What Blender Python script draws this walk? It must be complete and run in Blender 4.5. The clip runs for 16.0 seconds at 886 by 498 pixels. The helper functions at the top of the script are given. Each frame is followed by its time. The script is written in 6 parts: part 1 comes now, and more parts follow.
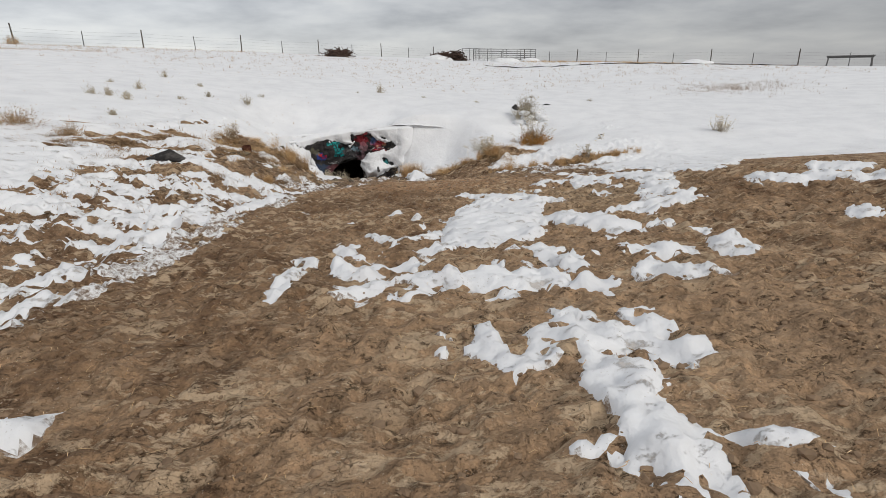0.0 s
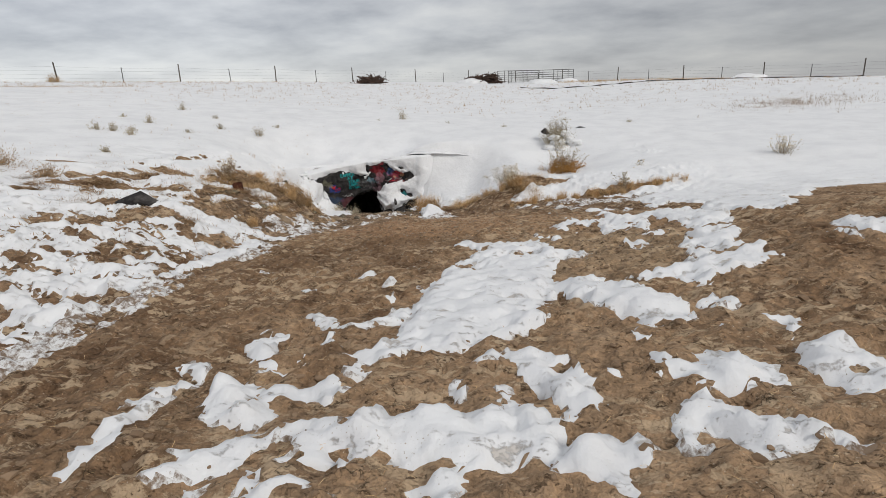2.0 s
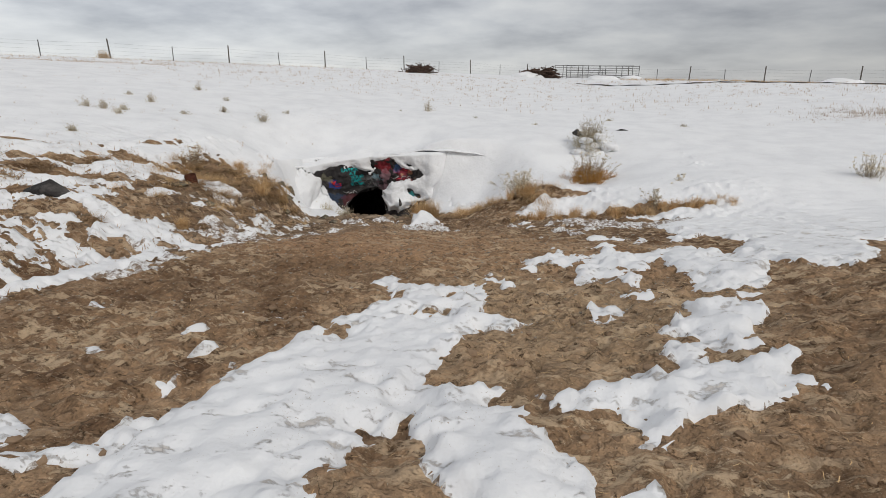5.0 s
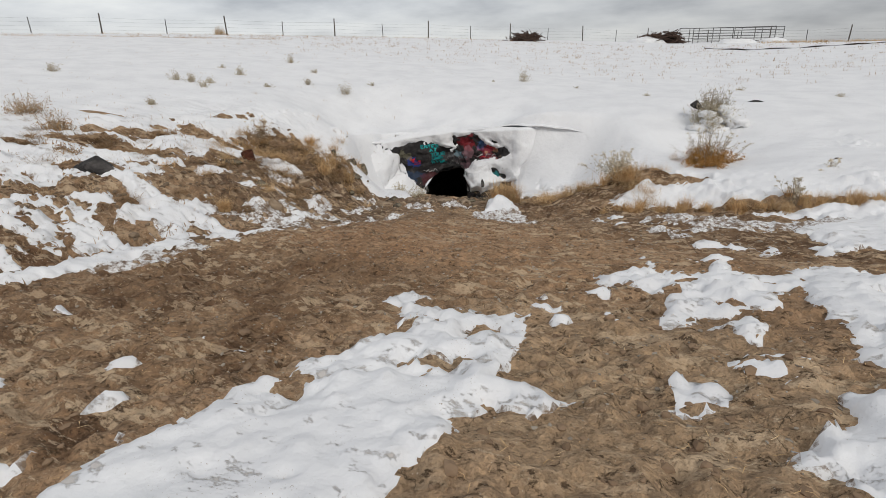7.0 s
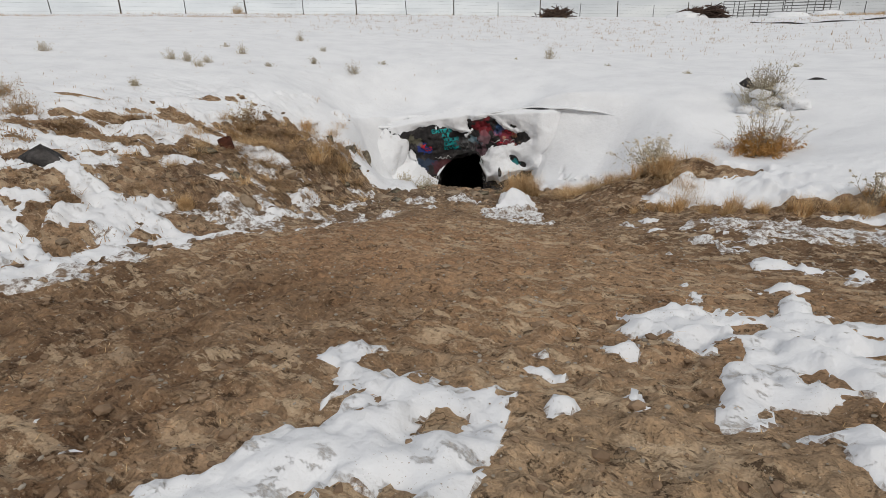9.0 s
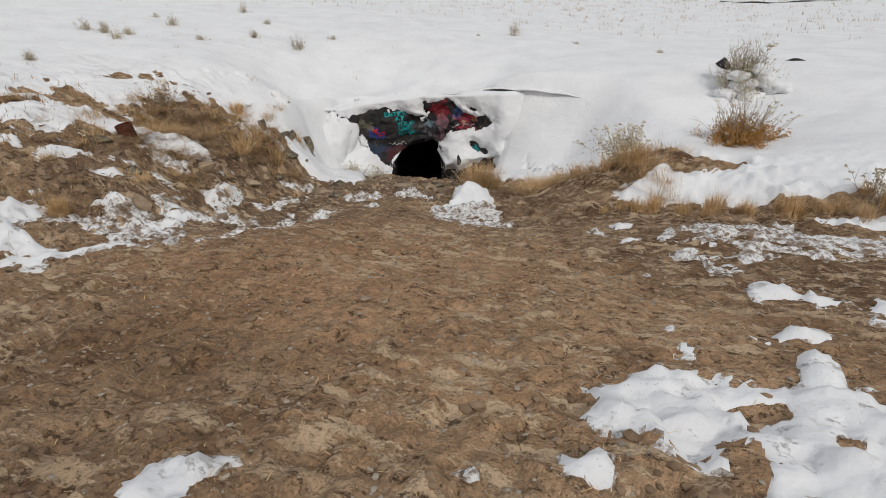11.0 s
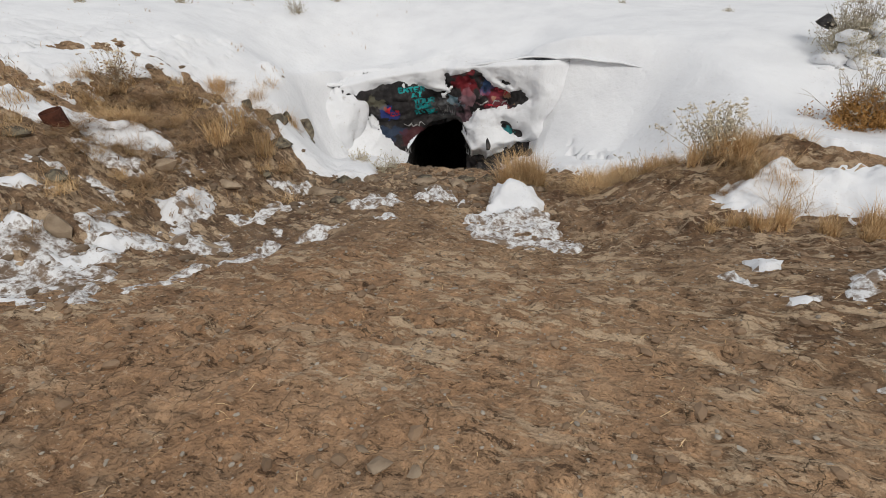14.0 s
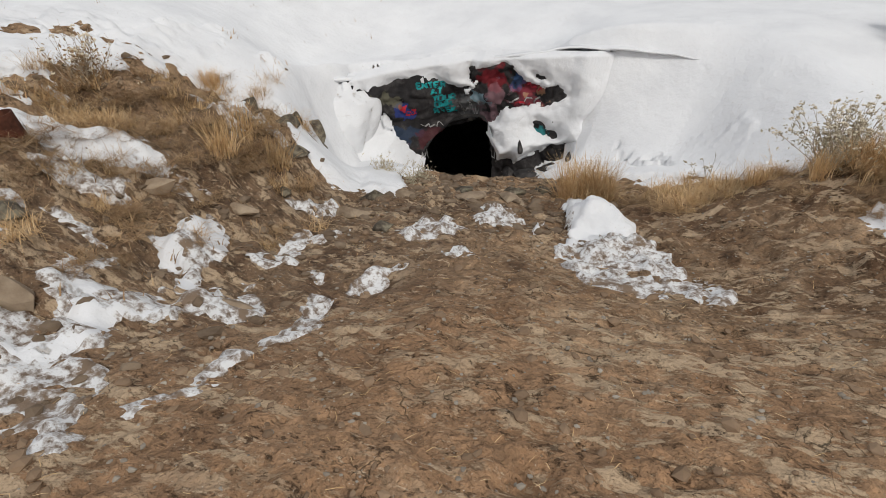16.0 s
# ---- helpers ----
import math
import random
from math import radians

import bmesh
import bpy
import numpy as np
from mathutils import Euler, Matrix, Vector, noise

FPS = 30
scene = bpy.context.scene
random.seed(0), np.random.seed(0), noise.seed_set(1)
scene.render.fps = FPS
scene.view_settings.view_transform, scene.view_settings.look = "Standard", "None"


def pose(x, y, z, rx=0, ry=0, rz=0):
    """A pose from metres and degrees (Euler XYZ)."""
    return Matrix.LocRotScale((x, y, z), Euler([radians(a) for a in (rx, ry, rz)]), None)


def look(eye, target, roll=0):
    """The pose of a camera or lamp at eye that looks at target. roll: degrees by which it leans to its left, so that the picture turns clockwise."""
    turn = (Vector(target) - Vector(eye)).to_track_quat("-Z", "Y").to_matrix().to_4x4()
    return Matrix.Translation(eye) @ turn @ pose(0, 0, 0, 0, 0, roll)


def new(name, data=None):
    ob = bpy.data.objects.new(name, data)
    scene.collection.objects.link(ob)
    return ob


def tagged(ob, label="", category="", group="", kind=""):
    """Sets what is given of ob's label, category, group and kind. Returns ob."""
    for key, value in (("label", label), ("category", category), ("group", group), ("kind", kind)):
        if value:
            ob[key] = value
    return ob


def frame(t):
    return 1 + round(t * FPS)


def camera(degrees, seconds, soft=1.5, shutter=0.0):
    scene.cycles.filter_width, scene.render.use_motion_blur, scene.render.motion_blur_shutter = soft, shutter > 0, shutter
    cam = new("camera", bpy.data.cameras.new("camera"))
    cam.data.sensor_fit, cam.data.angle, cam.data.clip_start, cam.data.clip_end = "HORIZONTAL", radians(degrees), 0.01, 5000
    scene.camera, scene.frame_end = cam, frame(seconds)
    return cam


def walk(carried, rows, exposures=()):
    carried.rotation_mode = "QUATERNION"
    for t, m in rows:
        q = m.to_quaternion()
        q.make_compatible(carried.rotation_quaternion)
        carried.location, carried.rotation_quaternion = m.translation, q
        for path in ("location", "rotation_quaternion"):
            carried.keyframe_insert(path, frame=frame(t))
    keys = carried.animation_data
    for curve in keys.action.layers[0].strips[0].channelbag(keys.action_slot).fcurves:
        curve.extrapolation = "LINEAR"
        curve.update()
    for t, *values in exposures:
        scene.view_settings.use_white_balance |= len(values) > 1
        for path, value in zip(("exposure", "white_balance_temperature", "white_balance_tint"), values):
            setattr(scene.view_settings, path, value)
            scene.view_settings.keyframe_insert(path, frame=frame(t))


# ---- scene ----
# ---- camera ----
cam = camera(80.5, 16.0, soft=0.5)
PATH = [
    (0, (0.048, 0.004, 1.484), (0.091, 1.901, 0.853), -0.7),
    (0.5, (0.246, 0.42, 1.386), (0.403, 2.295, 0.71), -2.6),
    (1, (0.435, 0.937, 1.423), (0.53, 2.823, 0.766), -3.3),
    (1.5, (0.575, 1.44, 1.475), (0.636, 3.345, 0.869), -3.1),
    (2, (0.805, 1.864, 1.474), (0.687, 3.784, 0.927), -2.5),
    (2.5, (1.026, 2.263, 1.479), (0.891, 4.19, 0.959), 0.0),
    (3, (1.382, 2.587, 1.391), (1.215, 4.497, 0.822), -3.3),
    (3.5, (1.604, 2.845, 1.425), (1.395, 4.748, 0.844), -0.5),
    (3.7, (1.694, 2.997, 1.413), (1.485, 4.907, 0.86), -0.2),
    (5.8, (2.488, 4.88, 1.355), (2.045, 6.743, 0.778), -0.1),
    (6, (2.501, 5.018, 1.341), (2.034, 6.875, 0.763), -0.0),
    (6.5, (2.492, 5.415, 1.304), (1.932, 7.238, 0.7), 2.5),
    (7, (2.571, 5.853, 1.257), (1.865, 7.605, 0.602), -1.0),
    (7.5, (2.629, 6.262, 1.24), (1.939, 8.021, 0.585), -0.1),
    (8, (2.665, 6.65, 1.185), (1.976, 8.405, 0.516), -0.7),
    (8.5, (2.54, 6.972, 1.159), (1.804, 8.689, 0.444), 0.6),
    (9, (2.462, 7.301, 1.12), (1.664, 8.99, 0.406), -1.5),
    (9.5, (2.383, 7.726, 1.075), (1.558, 9.442, 0.463), 0.3),
    (10, (2.495, 8.007, 1.072), (1.789, 9.757, 0.409), -1.3),
    (10.2, (2.476, 8.094, 1.062), (1.766, 9.827, 0.362), -0.5),
    (12.3, (1.954, 9.493, 0.949), (1.286, 11.182, 0.112), -1.3),
    (12.5, (1.892, 9.621, 0.929), (1.215, 11.304, 0.085), -1.3),
    (13, (1.761, 9.894, 0.866), (1.081, 11.575, 0.023), -2.5),
    (13.5, (1.616, 10.175, 0.809), (0.899, 11.831, -0.052), -1.7),
    (14, (1.3, 10.345, 0.779), (0.584, 11.995, -0.094), -1.6),
    (14.5, (0.994, 10.614, 0.707), (0.348, 12.29, -0.172), -1.3),
    (15, (0.564, 10.813, 0.618), (-0.12, 12.439, -0.326), 1.1),
    (15.5, (0.206, 11.046, 0.605), (-0.432, 12.688, -0.341), 0.2),
    (16, (-0.169, 11.258, 0.593), (-0.779, 12.94, -0.299), -1.0),
]
walk(cam, [(t, look(eye, target, roll)) for t, eye, target, roll in PATH], [(0.0, 0.13), (6.0, 0.08), (8, 0.09), (9.5, 0.04), (12.5, 0.16), (14, 0.17), (16.0, 0.2)])

# ---- sky and sun: overcast winter day ----
SUN_ELEVATION, SUN_ROTATION = 0.55, 2.4
world = bpy.data.worlds.new("overcast_sky")
scene.world = world
world.use_nodes = True


def sky_nodes():
    nt = world.node_tree
    nt.nodes.clear()
    n, l = nt.nodes.new, nt.links.new
    out, bg = n("ShaderNodeOutputWorld"), n("ShaderNodeBackground")
    sky = n("ShaderNodeTexSky")
    sky.sky_type, sky.sun_disc = "NISHITA", False
    sky.sun_elevation, sky.sun_rotation = SUN_ELEVATION, SUN_ROTATION
    dim = n("ShaderNodeVectorMath")
    dim.operation = "SCALE"
    dim.inputs["Scale"].default_value = 0.09
    l(sky.outputs[0], dim.inputs[0])
    tc, sep = n("ShaderNodeTexCoord"), n("ShaderNodeSeparateXYZ")
    l(tc.outputs["Generated"], sep.inputs[0])
    zz = n("ShaderNodeMath")
    zz.operation = "MAXIMUM"
    zz.inputs[1].default_value = 0.0
    l(sep.outputs[2], zz.inputs[0])
    za = n("ShaderNodeMath")
    za.inputs[1].default_value = 0.17
    l(zz.outputs[0], za.inputs[0])
    cmb = n("ShaderNodeCombineXYZ")
    for i in (0, 1):
        dv = n("ShaderNodeMath")
        dv.operation = "DIVIDE"
        l(sep.outputs[i], dv.inputs[0])
        l(za.outputs[0], dv.inputs[1])
        l(dv.outputs[0], cmb.inputs[i])
    big, small = n("ShaderNodeTexNoise"), n("ShaderNodeTexNoise")
    for t, s, d, r in ((big, 0.55, 3.0, 0.5), (small, 1.5, 6.0, 0.55)):
        t.inputs["Scale"].default_value, t.inputs["Detail"].default_value, t.inputs["Roughness"].default_value = s, d, r
        l(cmb.outputs[0], t.inputs["Vector"])
    mix = n("ShaderNodeMath")
    mix.operation = "MULTIPLY_ADD"
    mix.inputs[1].default_value = 0.55
    l(small.outputs[0], mix.inputs[0])
    half = n("ShaderNodeMath")
    half.operation = "MULTIPLY"
    half.inputs[1].default_value = 0.45
    l(big.outputs[0], half.inputs[0])
    l(half.outputs[0], mix.inputs[2])
    ramp = n("ShaderNodeValToRGB")
    e = ramp.color_ramp.elements
    e[0].position, e[0].color = 0.36, (0.33, 0.34, 0.37, 1)
    e[1].position, e[1].color = 0.66, (0.72, 0.72, 0.71, 1)
    mid = ramp.color_ramp.elements.new(0.5)
    mid.color = (0.52, 0.53, 0.55, 1)
    l(mix.outputs[0], ramp.inputs[0])
    low = n("ShaderNodeMapRange")
    low.inputs["From Min"].default_value, low.inputs["From Max"].default_value = 0.0, 0.12
    low.inputs["To Min"].default_value, low.inputs["To Max"].default_value = 0.55, 0.0
    l(sep.outputs[2], low.inputs[0])
    haze = n("ShaderNodeMix")
    haze.data_type = "RGBA"
    haze.inputs[7].default_value = (0.62, 0.62, 0.62, 1)
    l(low.outputs[0], haze.inputs[0])
    l(ramp.outputs[0], haze.inputs[6])
    both = n("ShaderNodeMix")
    both.data_type = "RGBA"
    both.inputs[0].default_value = 0.9
    l(dim.outputs[0], both.inputs[6])
    l(haze.outputs[2], both.inputs[7])
    bank = n("ShaderNodeMapRange")
    bank.inputs["From Min"].default_value, bank.inputs["From Max"].default_value = -0.6, 0.7
    bank.inputs["To Min"].default_value, bank.inputs["To Max"].default_value = 1.08, 0.6
    l(sep.outputs[0], bank.inputs[0])
    shade = n("ShaderNodeVectorMath")
    shade.operation = "SCALE"
    l(both.outputs[2], shade.inputs[0])
    l(bank.outputs[0], shade.inputs["Scale"])
    l(shade.outputs[0], bg.inputs[0])
    bg.inputs[1].default_value = 1.12
    l(bg.outputs[0], out.inputs[0])


sky_nodes()
sun_data = bpy.data.lights.new("sun", "SUN")
sun_data.energy, sun_data.angle, sun_data.color = 1.5, radians(16), (1.0, 0.96, 0.9)
sun = new("sun", sun_data)
sun.matrix_world = look((0, 0, 30), (-28, 26, 0))


# ---- materials ----
def node_mat(name, rough=0.9, spec=0.3):
    m = bpy.data.materials.new(name)
    m.use_nodes = True
    b = m.node_tree.nodes["Principled BSDF"]
    b.inputs["Roughness"].default_value = rough
    b.inputs["Specular IOR Level"].default_value = spec
    return m, m.node_tree, b


def noise_tex(nt, scale, detail=4.0, rough=0.55, stretch=None):
    tc = nt.nodes.new("ShaderNodeTexCoord")
    t = nt.nodes.new("ShaderNodeTexNoise")
    t.inputs["Scale"].default_value, t.inputs["Detail"].default_value, t.inputs["Roughness"].default_value = scale, detail, rough
    src = tc.outputs["Object"]
    if stretch:
        mp = nt.nodes.new("ShaderNodeMapping")
        mp.inputs["Scale"].default_value = stretch
        nt.links.new(src, mp.inputs[0])
        src = mp.outputs[0]
    nt.links.new(src, t.inputs["Vector"])
    return t.outputs[0]


def ramp_of(nt, fac, stops):
    r = nt.nodes.new("ShaderNodeValToRGB")
    e = r.color_ramp.elements
    while len(e) < len(stops):
        e.new(0.5)
    for el, (p, c) in zip(e, stops):
        el.position, el.color = p, (*c, 1)
    nt.links.new(fac, r.inputs[0])
    return r.outputs[0]


def mixed(nt, fac, a, b, mode="MIX"):
    m = nt.nodes.new("ShaderNodeMix")
    m.data_type, m.blend_type = "RGBA", mode
    for sock, v in ((0, fac), (6, a), (7, b)):
        if isinstance(v, (int, float)):
            m.inputs[sock].default_value = v
        elif isinstance(v, tuple):
            m.inputs[sock].default_value = (*v, 1)
        else:
            nt.links.new(v, m.inputs[sock])
    return m.outputs[2]


def span(nt, fac, lo, hi):
    m = nt.nodes.new("ShaderNodeMapRange")
    m.inputs["From Min"].default_value, m.inputs["From Max"].default_value = lo, hi
    nt.links.new(fac, m.inputs[0])
    return m.outputs[0]


def bumps(nt, b, rows):
    """Stacked relief: rows of (height output, strength, distance)."""
    last = None
    for h, s, d in rows:
        bp = nt.nodes.new("ShaderNodeBump")
        bp.inputs["Strength"].default_value, bp.inputs["Distance"].default_value = s, d
        nt.links.new(h, bp.inputs["Height"])
        if last:
            nt.links.new(last, bp.inputs["Normal"])
        last = bp.outputs[0]
    nt.links.new(last, b.inputs["Normal"])


def simple_mat(name, stops, scale=8.0, rough=0.9, spec=0.2, bump=0.4, dist=0.01, vary=True, stretch=None):
    m, nt, b = node_mat(name, rough, spec)
    f = noise_tex(nt, scale, 6, 0.6, stretch)
    col = ramp_of(nt, f, stops)
    if vary:
        oi = nt.nodes.new("ShaderNodeObjectInfo")
        hs = nt.nodes.new("ShaderNodeHueSaturation")
        mr = nt.nodes.new("ShaderNodeMapRange")
        mr.inputs["To Min"].default_value, mr.inputs["To Max"].default_value = 0.8, 1.2
        nt.links.new(oi.outputs["Random"], mr.inputs[0])
        nt.links.new(mr.outputs[0], hs.inputs["Value"])
        nt.links.new(col, hs.inputs["Color"])
        col = hs.outputs[0]
    nt.links.new(col, b.inputs["Base Color"])
    bumps(nt, b, [(noise_tex(nt, scale * 5, 5, 0.65), bump, dist)])
    return m


def spot(nt, x, y, sx, sy, wob):
    """One round the given place, nothing outside, with a ragged edge."""
    tc = nt.nodes.new("ShaderNodeTexCoord")
    mp = nt.nodes.new("ShaderNodeMapping")
    mp.inputs["Location"].default_value = (-x / sx, -y / sy, 0)
    mp.inputs["Scale"].default_value = (1 / sx, 1 / sy, 0)
    nt.links.new(tc.outputs["Object"], mp.inputs[0])
    ln = nt.nodes.new("ShaderNodeVectorMath")
    ln.operation = "LENGTH"
    nt.links.new(mp.outputs[0], ln.inputs[0])
    ma = nt.nodes.new("ShaderNodeMath")
    ma.operation = "MULTIPLY_ADD"
    ma.inputs[1].default_value = 1.2
    nt.links.new(wob, ma.inputs[0])
    nt.links.new(ln.outputs["Value"], ma.inputs[2])
    return span(nt, ma.outputs[0], 1.75, 1.15)


def times(nt, a, k):
    m = nt.nodes.new("ShaderNodeMath")
    m.operation = "MULTIPLY"
    for sock, v in ((0, a), (1, k)):
        if isinstance(v, (int, float)):
            m.inputs[sock].default_value = v
        else:
            nt.links.new(v, m.inputs[sock])
    return m.outputs[0]


def dirt_material():
    m, nt, b = node_mat("packed_dirt", 0.95, 0.12)
    big, mid = noise_tex(nt, 0.5, 4), noise_tex(nt, 2.3, 5, 0.6, (1, 0.6, 1))
    lumps, fine = noise_tex(nt, 13, 5, 0.6), noise_tex(nt, 45, 4, 0.6)
    col = ramp_of(nt, mid, [(0.36, (0.150, 0.090, 0.053)), (0.47, (0.300, 0.196, 0.119)), (0.56, (0.345, 0.230, 0.142)), (0.66, (0.45, 0.312, 0.198))])
    for x, y, sx, sy, k, tone in ((1.8, 11.6, 2.4, 2.0, 0.55, (0.46, 0.295, 0.175)), (-3.8, 6.8, 2.4, 3.8, 0.5, (0.155, 0.092, 0.056)), (1.4, 3.4, 2.2, 2.6, 0.5, (0.47, 0.325, 0.205)),
                                  (2.4, 8.6, 1.7, 1.6, 0.6, (0.46, 0.335, 0.215)), (-0.9, 9.9, 2.0, 1.6, 0.5, (0.17, 0.105, 0.063)), (-2.0, 4.6, 1.6, 2.0, 0.5, (0.19, 0.118, 0.07)), (-0.8, 12.6, 2.4, 1.8, 0.6, (0.40, 0.24, 0.138)),
                                  (3.6, 13.6, 1.9, 1.5, 0.65, (0.115, 0.068, 0.041)), (-0.4, 16.6, 2.6, 1.2, 0.5, (0.13, 0.08, 0.05)), (2.6, 15.2, 3.0, 0.6, 0.6, (0.115, 0.068, 0.041))):
        col = mixed(nt, times(nt, spot(nt, x, y, sx, sy, mid), k), col, tone)
    damp = spot(nt, -3.4, 14.9, 2.3, 3.4, mid)
    col = mixed(nt, times(nt, damp, 0.55), col, (0.135, 0.09, 0.06))
    # clods and grains, each of its own tone
    for scale, low, high in ((17, 0.78, 1.16), (52, 0.84, 1.13)):
        cells = nt.nodes.new("ShaderNodeTexVoronoi")
        cells.inputs["Scale"].default_value = scale
        where = nt.nodes.new("ShaderNodeTexCoord")
        nt.links.new(where.outputs["Object"], cells.inputs["Vector"])
        one = nt.nodes.new("ShaderNodeSeparateXYZ")
        nt.links.new(cells.outputs["Color"], one.inputs[0])
        col = mixed(nt, 0.75, col, ramp_of(nt, one.outputs[0], [(0.1, (low,) * 3), (0.5, (1.0, 1.0, 1.0)), (0.9, (high, high * 0.98, high * 0.95))]), "MULTIPLY")
    col = mixed(nt, 0.6, col, ramp_of(nt, lumps, [(0.34, (0.70, 0.68, 0.66)), (0.5, (1.0, 1.0, 1.0)), (0.66, (1.16, 1.14, 1.12))]), "MULTIPLY")
    # pale dried crust in wind-drawn flakes
    crust = noise_tex(nt, 4.6, 8, 0.72, (0.7, 1.6, 1))
    dry = nt.nodes.new("ShaderNodeMath")
    dry.operation = "MULTIPLY"
    nt.links.new(span(nt, crust, 0.515, 0.55), dry.inputs[0])
    nt.links.new(span(nt, big, 0.38, 0.52), dry.inputs[1])
    col = mixed(nt, times(nt, dry.outputs[0], 0.8), col, (0.58, 0.435, 0.29))
    # thin pale flakes and trodden straw, drawn out along the slope
    flake = times(nt, span(nt, noise_tex(nt, 14, 8, 0.75, (0.4, 1.5, 1)), 0.585, 0.615), span(nt, noise_tex(nt, 1.1, 4, 0.6), 0.42, 0.56))
    col = mixed(nt, times(nt, flake, 0.75), col, (0.60, 0.46, 0.32))
    # pits and hoof marks with crisp edges, their shade put into the colour
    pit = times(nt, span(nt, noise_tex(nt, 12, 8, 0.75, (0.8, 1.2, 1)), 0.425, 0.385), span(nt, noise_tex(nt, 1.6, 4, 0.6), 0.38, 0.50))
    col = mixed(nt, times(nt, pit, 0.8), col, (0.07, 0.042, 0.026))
    col = mixed(nt, span(nt, noise_tex(nt, 75, 2, 0.5), 0.70, 0.74), col, (0.56, 0.47, 0.37))
    # shrinkage cracks
    tc = nt.nodes.new("ShaderNodeTexCoord")
    nz = nt.nodes.new("ShaderNodeTexNoise")
    nz.inputs["Scale"].default_value, nz.inputs["Detail"].default_value = 7.0, 4.0
    nt.links.new(tc.outputs["Object"], nz.inputs["Vector"])
    sc = nt.nodes.new("ShaderNodeVectorMath")
    sc.operation = "MULTIPLY_ADD"
    sc.inputs[1].default_value = (0.3, 0.3, 0.3)
    nt.links.new(nz.outputs["Color"], sc.inputs[0])
    nt.links.new(tc.outputs["Object"], sc.inputs[2])
    vo = nt.nodes.new("ShaderNodeTexVoronoi")
    vo.feature = "DISTANCE_TO_EDGE"
    vo.inputs["Scale"].default_value = 3.2
    nt.links.new(sc.outputs[0], vo.inputs["Vector"])
    crack = span(nt, vo.outputs["Distance"], 0.017, 0.0)
    crack = times(nt, crack, span(nt, noise_tex(nt, 1.7, 5, 0.65), 0.50, 0.60))
    col = mixed(nt, times(nt, crack, 0.85), col, (0.06, 0.045, 0.028))
    nt.links.new(col, b.inputs["Base Color"])
    gap = nt.nodes.new("ShaderNodeMath")
    gap.operation = "SUBTRACT"
    gap.inputs[0].default_value = 1.0
    nt.links.new(crack, gap.inputs[1])
    wet = nt.nodes.new("ShaderNodeMapRange")
    wet.inputs["To Min"].default_value, wet.inputs["To Max"].default_value = 0.95, 0.6
    nt.links.new(damp, wet.inputs[0])
    nt.links.new(wet.outputs[0], b.inputs["Roughness"])
    bumps(nt, b, [(noise_tex(nt, 7, 5, 0.6), 0.9, 0.12), (gap.outputs[0], 0.6, 0.02), (dry.outputs[0], 0.6, 0.015),
                  (times(nt, pit, -1.0), 0.8, 0.03), (lumps, 0.8, 0.05), (fine, 0.6, 0.014), (noise_tex(nt, 130, 3, 0.6), 0.35, 0.004)])
    return m


def snow_material():
    m, nt, b = node_mat("snow", 0.75, 0.25)
    f = noise_tex(nt, 1.3, 5)
    g = noise_tex(nt, 14, 5, 0.65)
    col = ramp_of(nt, f, [(0.3, (0.72, 0.725, 0.74)), (0.6, (0.80, 0.805, 0.815))])
    grit = noise_tex(nt, 75, 2, 0.5)
    dirty = noise_tex(nt, 2.2, 5, 0.6)
    speck = nt.nodes.new("ShaderNodeMath")
    speck.operation = "MULTIPLY"
    nt.links.new(span(nt, grit, 0.66, 0.74), speck.inputs[0])
    nt.links.new(span(nt, dirty, 0.48, 0.62), speck.inputs[1])
    col = mixed(nt, speck.outputs[0], col, (0.34, 0.27, 0.2))
    # melted, dirty places on the trodden ground
    tc, sep = nt.nodes.new("ShaderNodeTexCoord"), nt.nodes.new("ShaderNodeSeparateXYZ")
    nt.links.new(tc.outputs["Object"], sep.inputs[0])
    worn = times(nt, span(nt, noise_tex(nt, 5, 8, 0.74, (0.7, 1.4, 1)), 0.42, 0.36), span(nt, sep.outputs[1], 15.5, 13.5))
    col = mixed(nt, times(nt, worn, 0.55), col, (0.44, 0.37, 0.30))
    nt.links.new(col, b.inputs["Base Color"])
    bumps(nt, b, [(times(nt, worn, -1.0), 0.6, 0.03), (f, 0.35, 0.16), (noise_tex(nt, 4, 3, 0.5), 0.3, 0.08), (g, 0.35, 0.03), (noise_tex(nt, 90, 4, 0.7), 0.3, 0.004)])
    return m


def ice_material():
    """Thin, dirty refrozen snow with soil showing through."""
    m, nt, b = node_mat("dirty_ice", 0.6, 0.3)
    g = noise_tex(nt, 16, 6, 0.7)
    col = ramp_of(nt, g, [(0.38, (0.16, 0.11, 0.075)), (0.46, (0.44, 0.40, 0.37)), (0.54, (0.76, 0.76, 0.76))])
    col = mixed(nt, span(nt, noise_tex(nt, 5, 6, 0.7), 0.52, 0.60), col, (0.22, 0.155, 0.105))
    nt.links.new(col, b.inputs["Base Color"])
    bumps(nt, b, [(g, 0.7, 0.02), (noise_tex(nt, 80, 4, 0.7), 0.5, 0.005)])
    return m


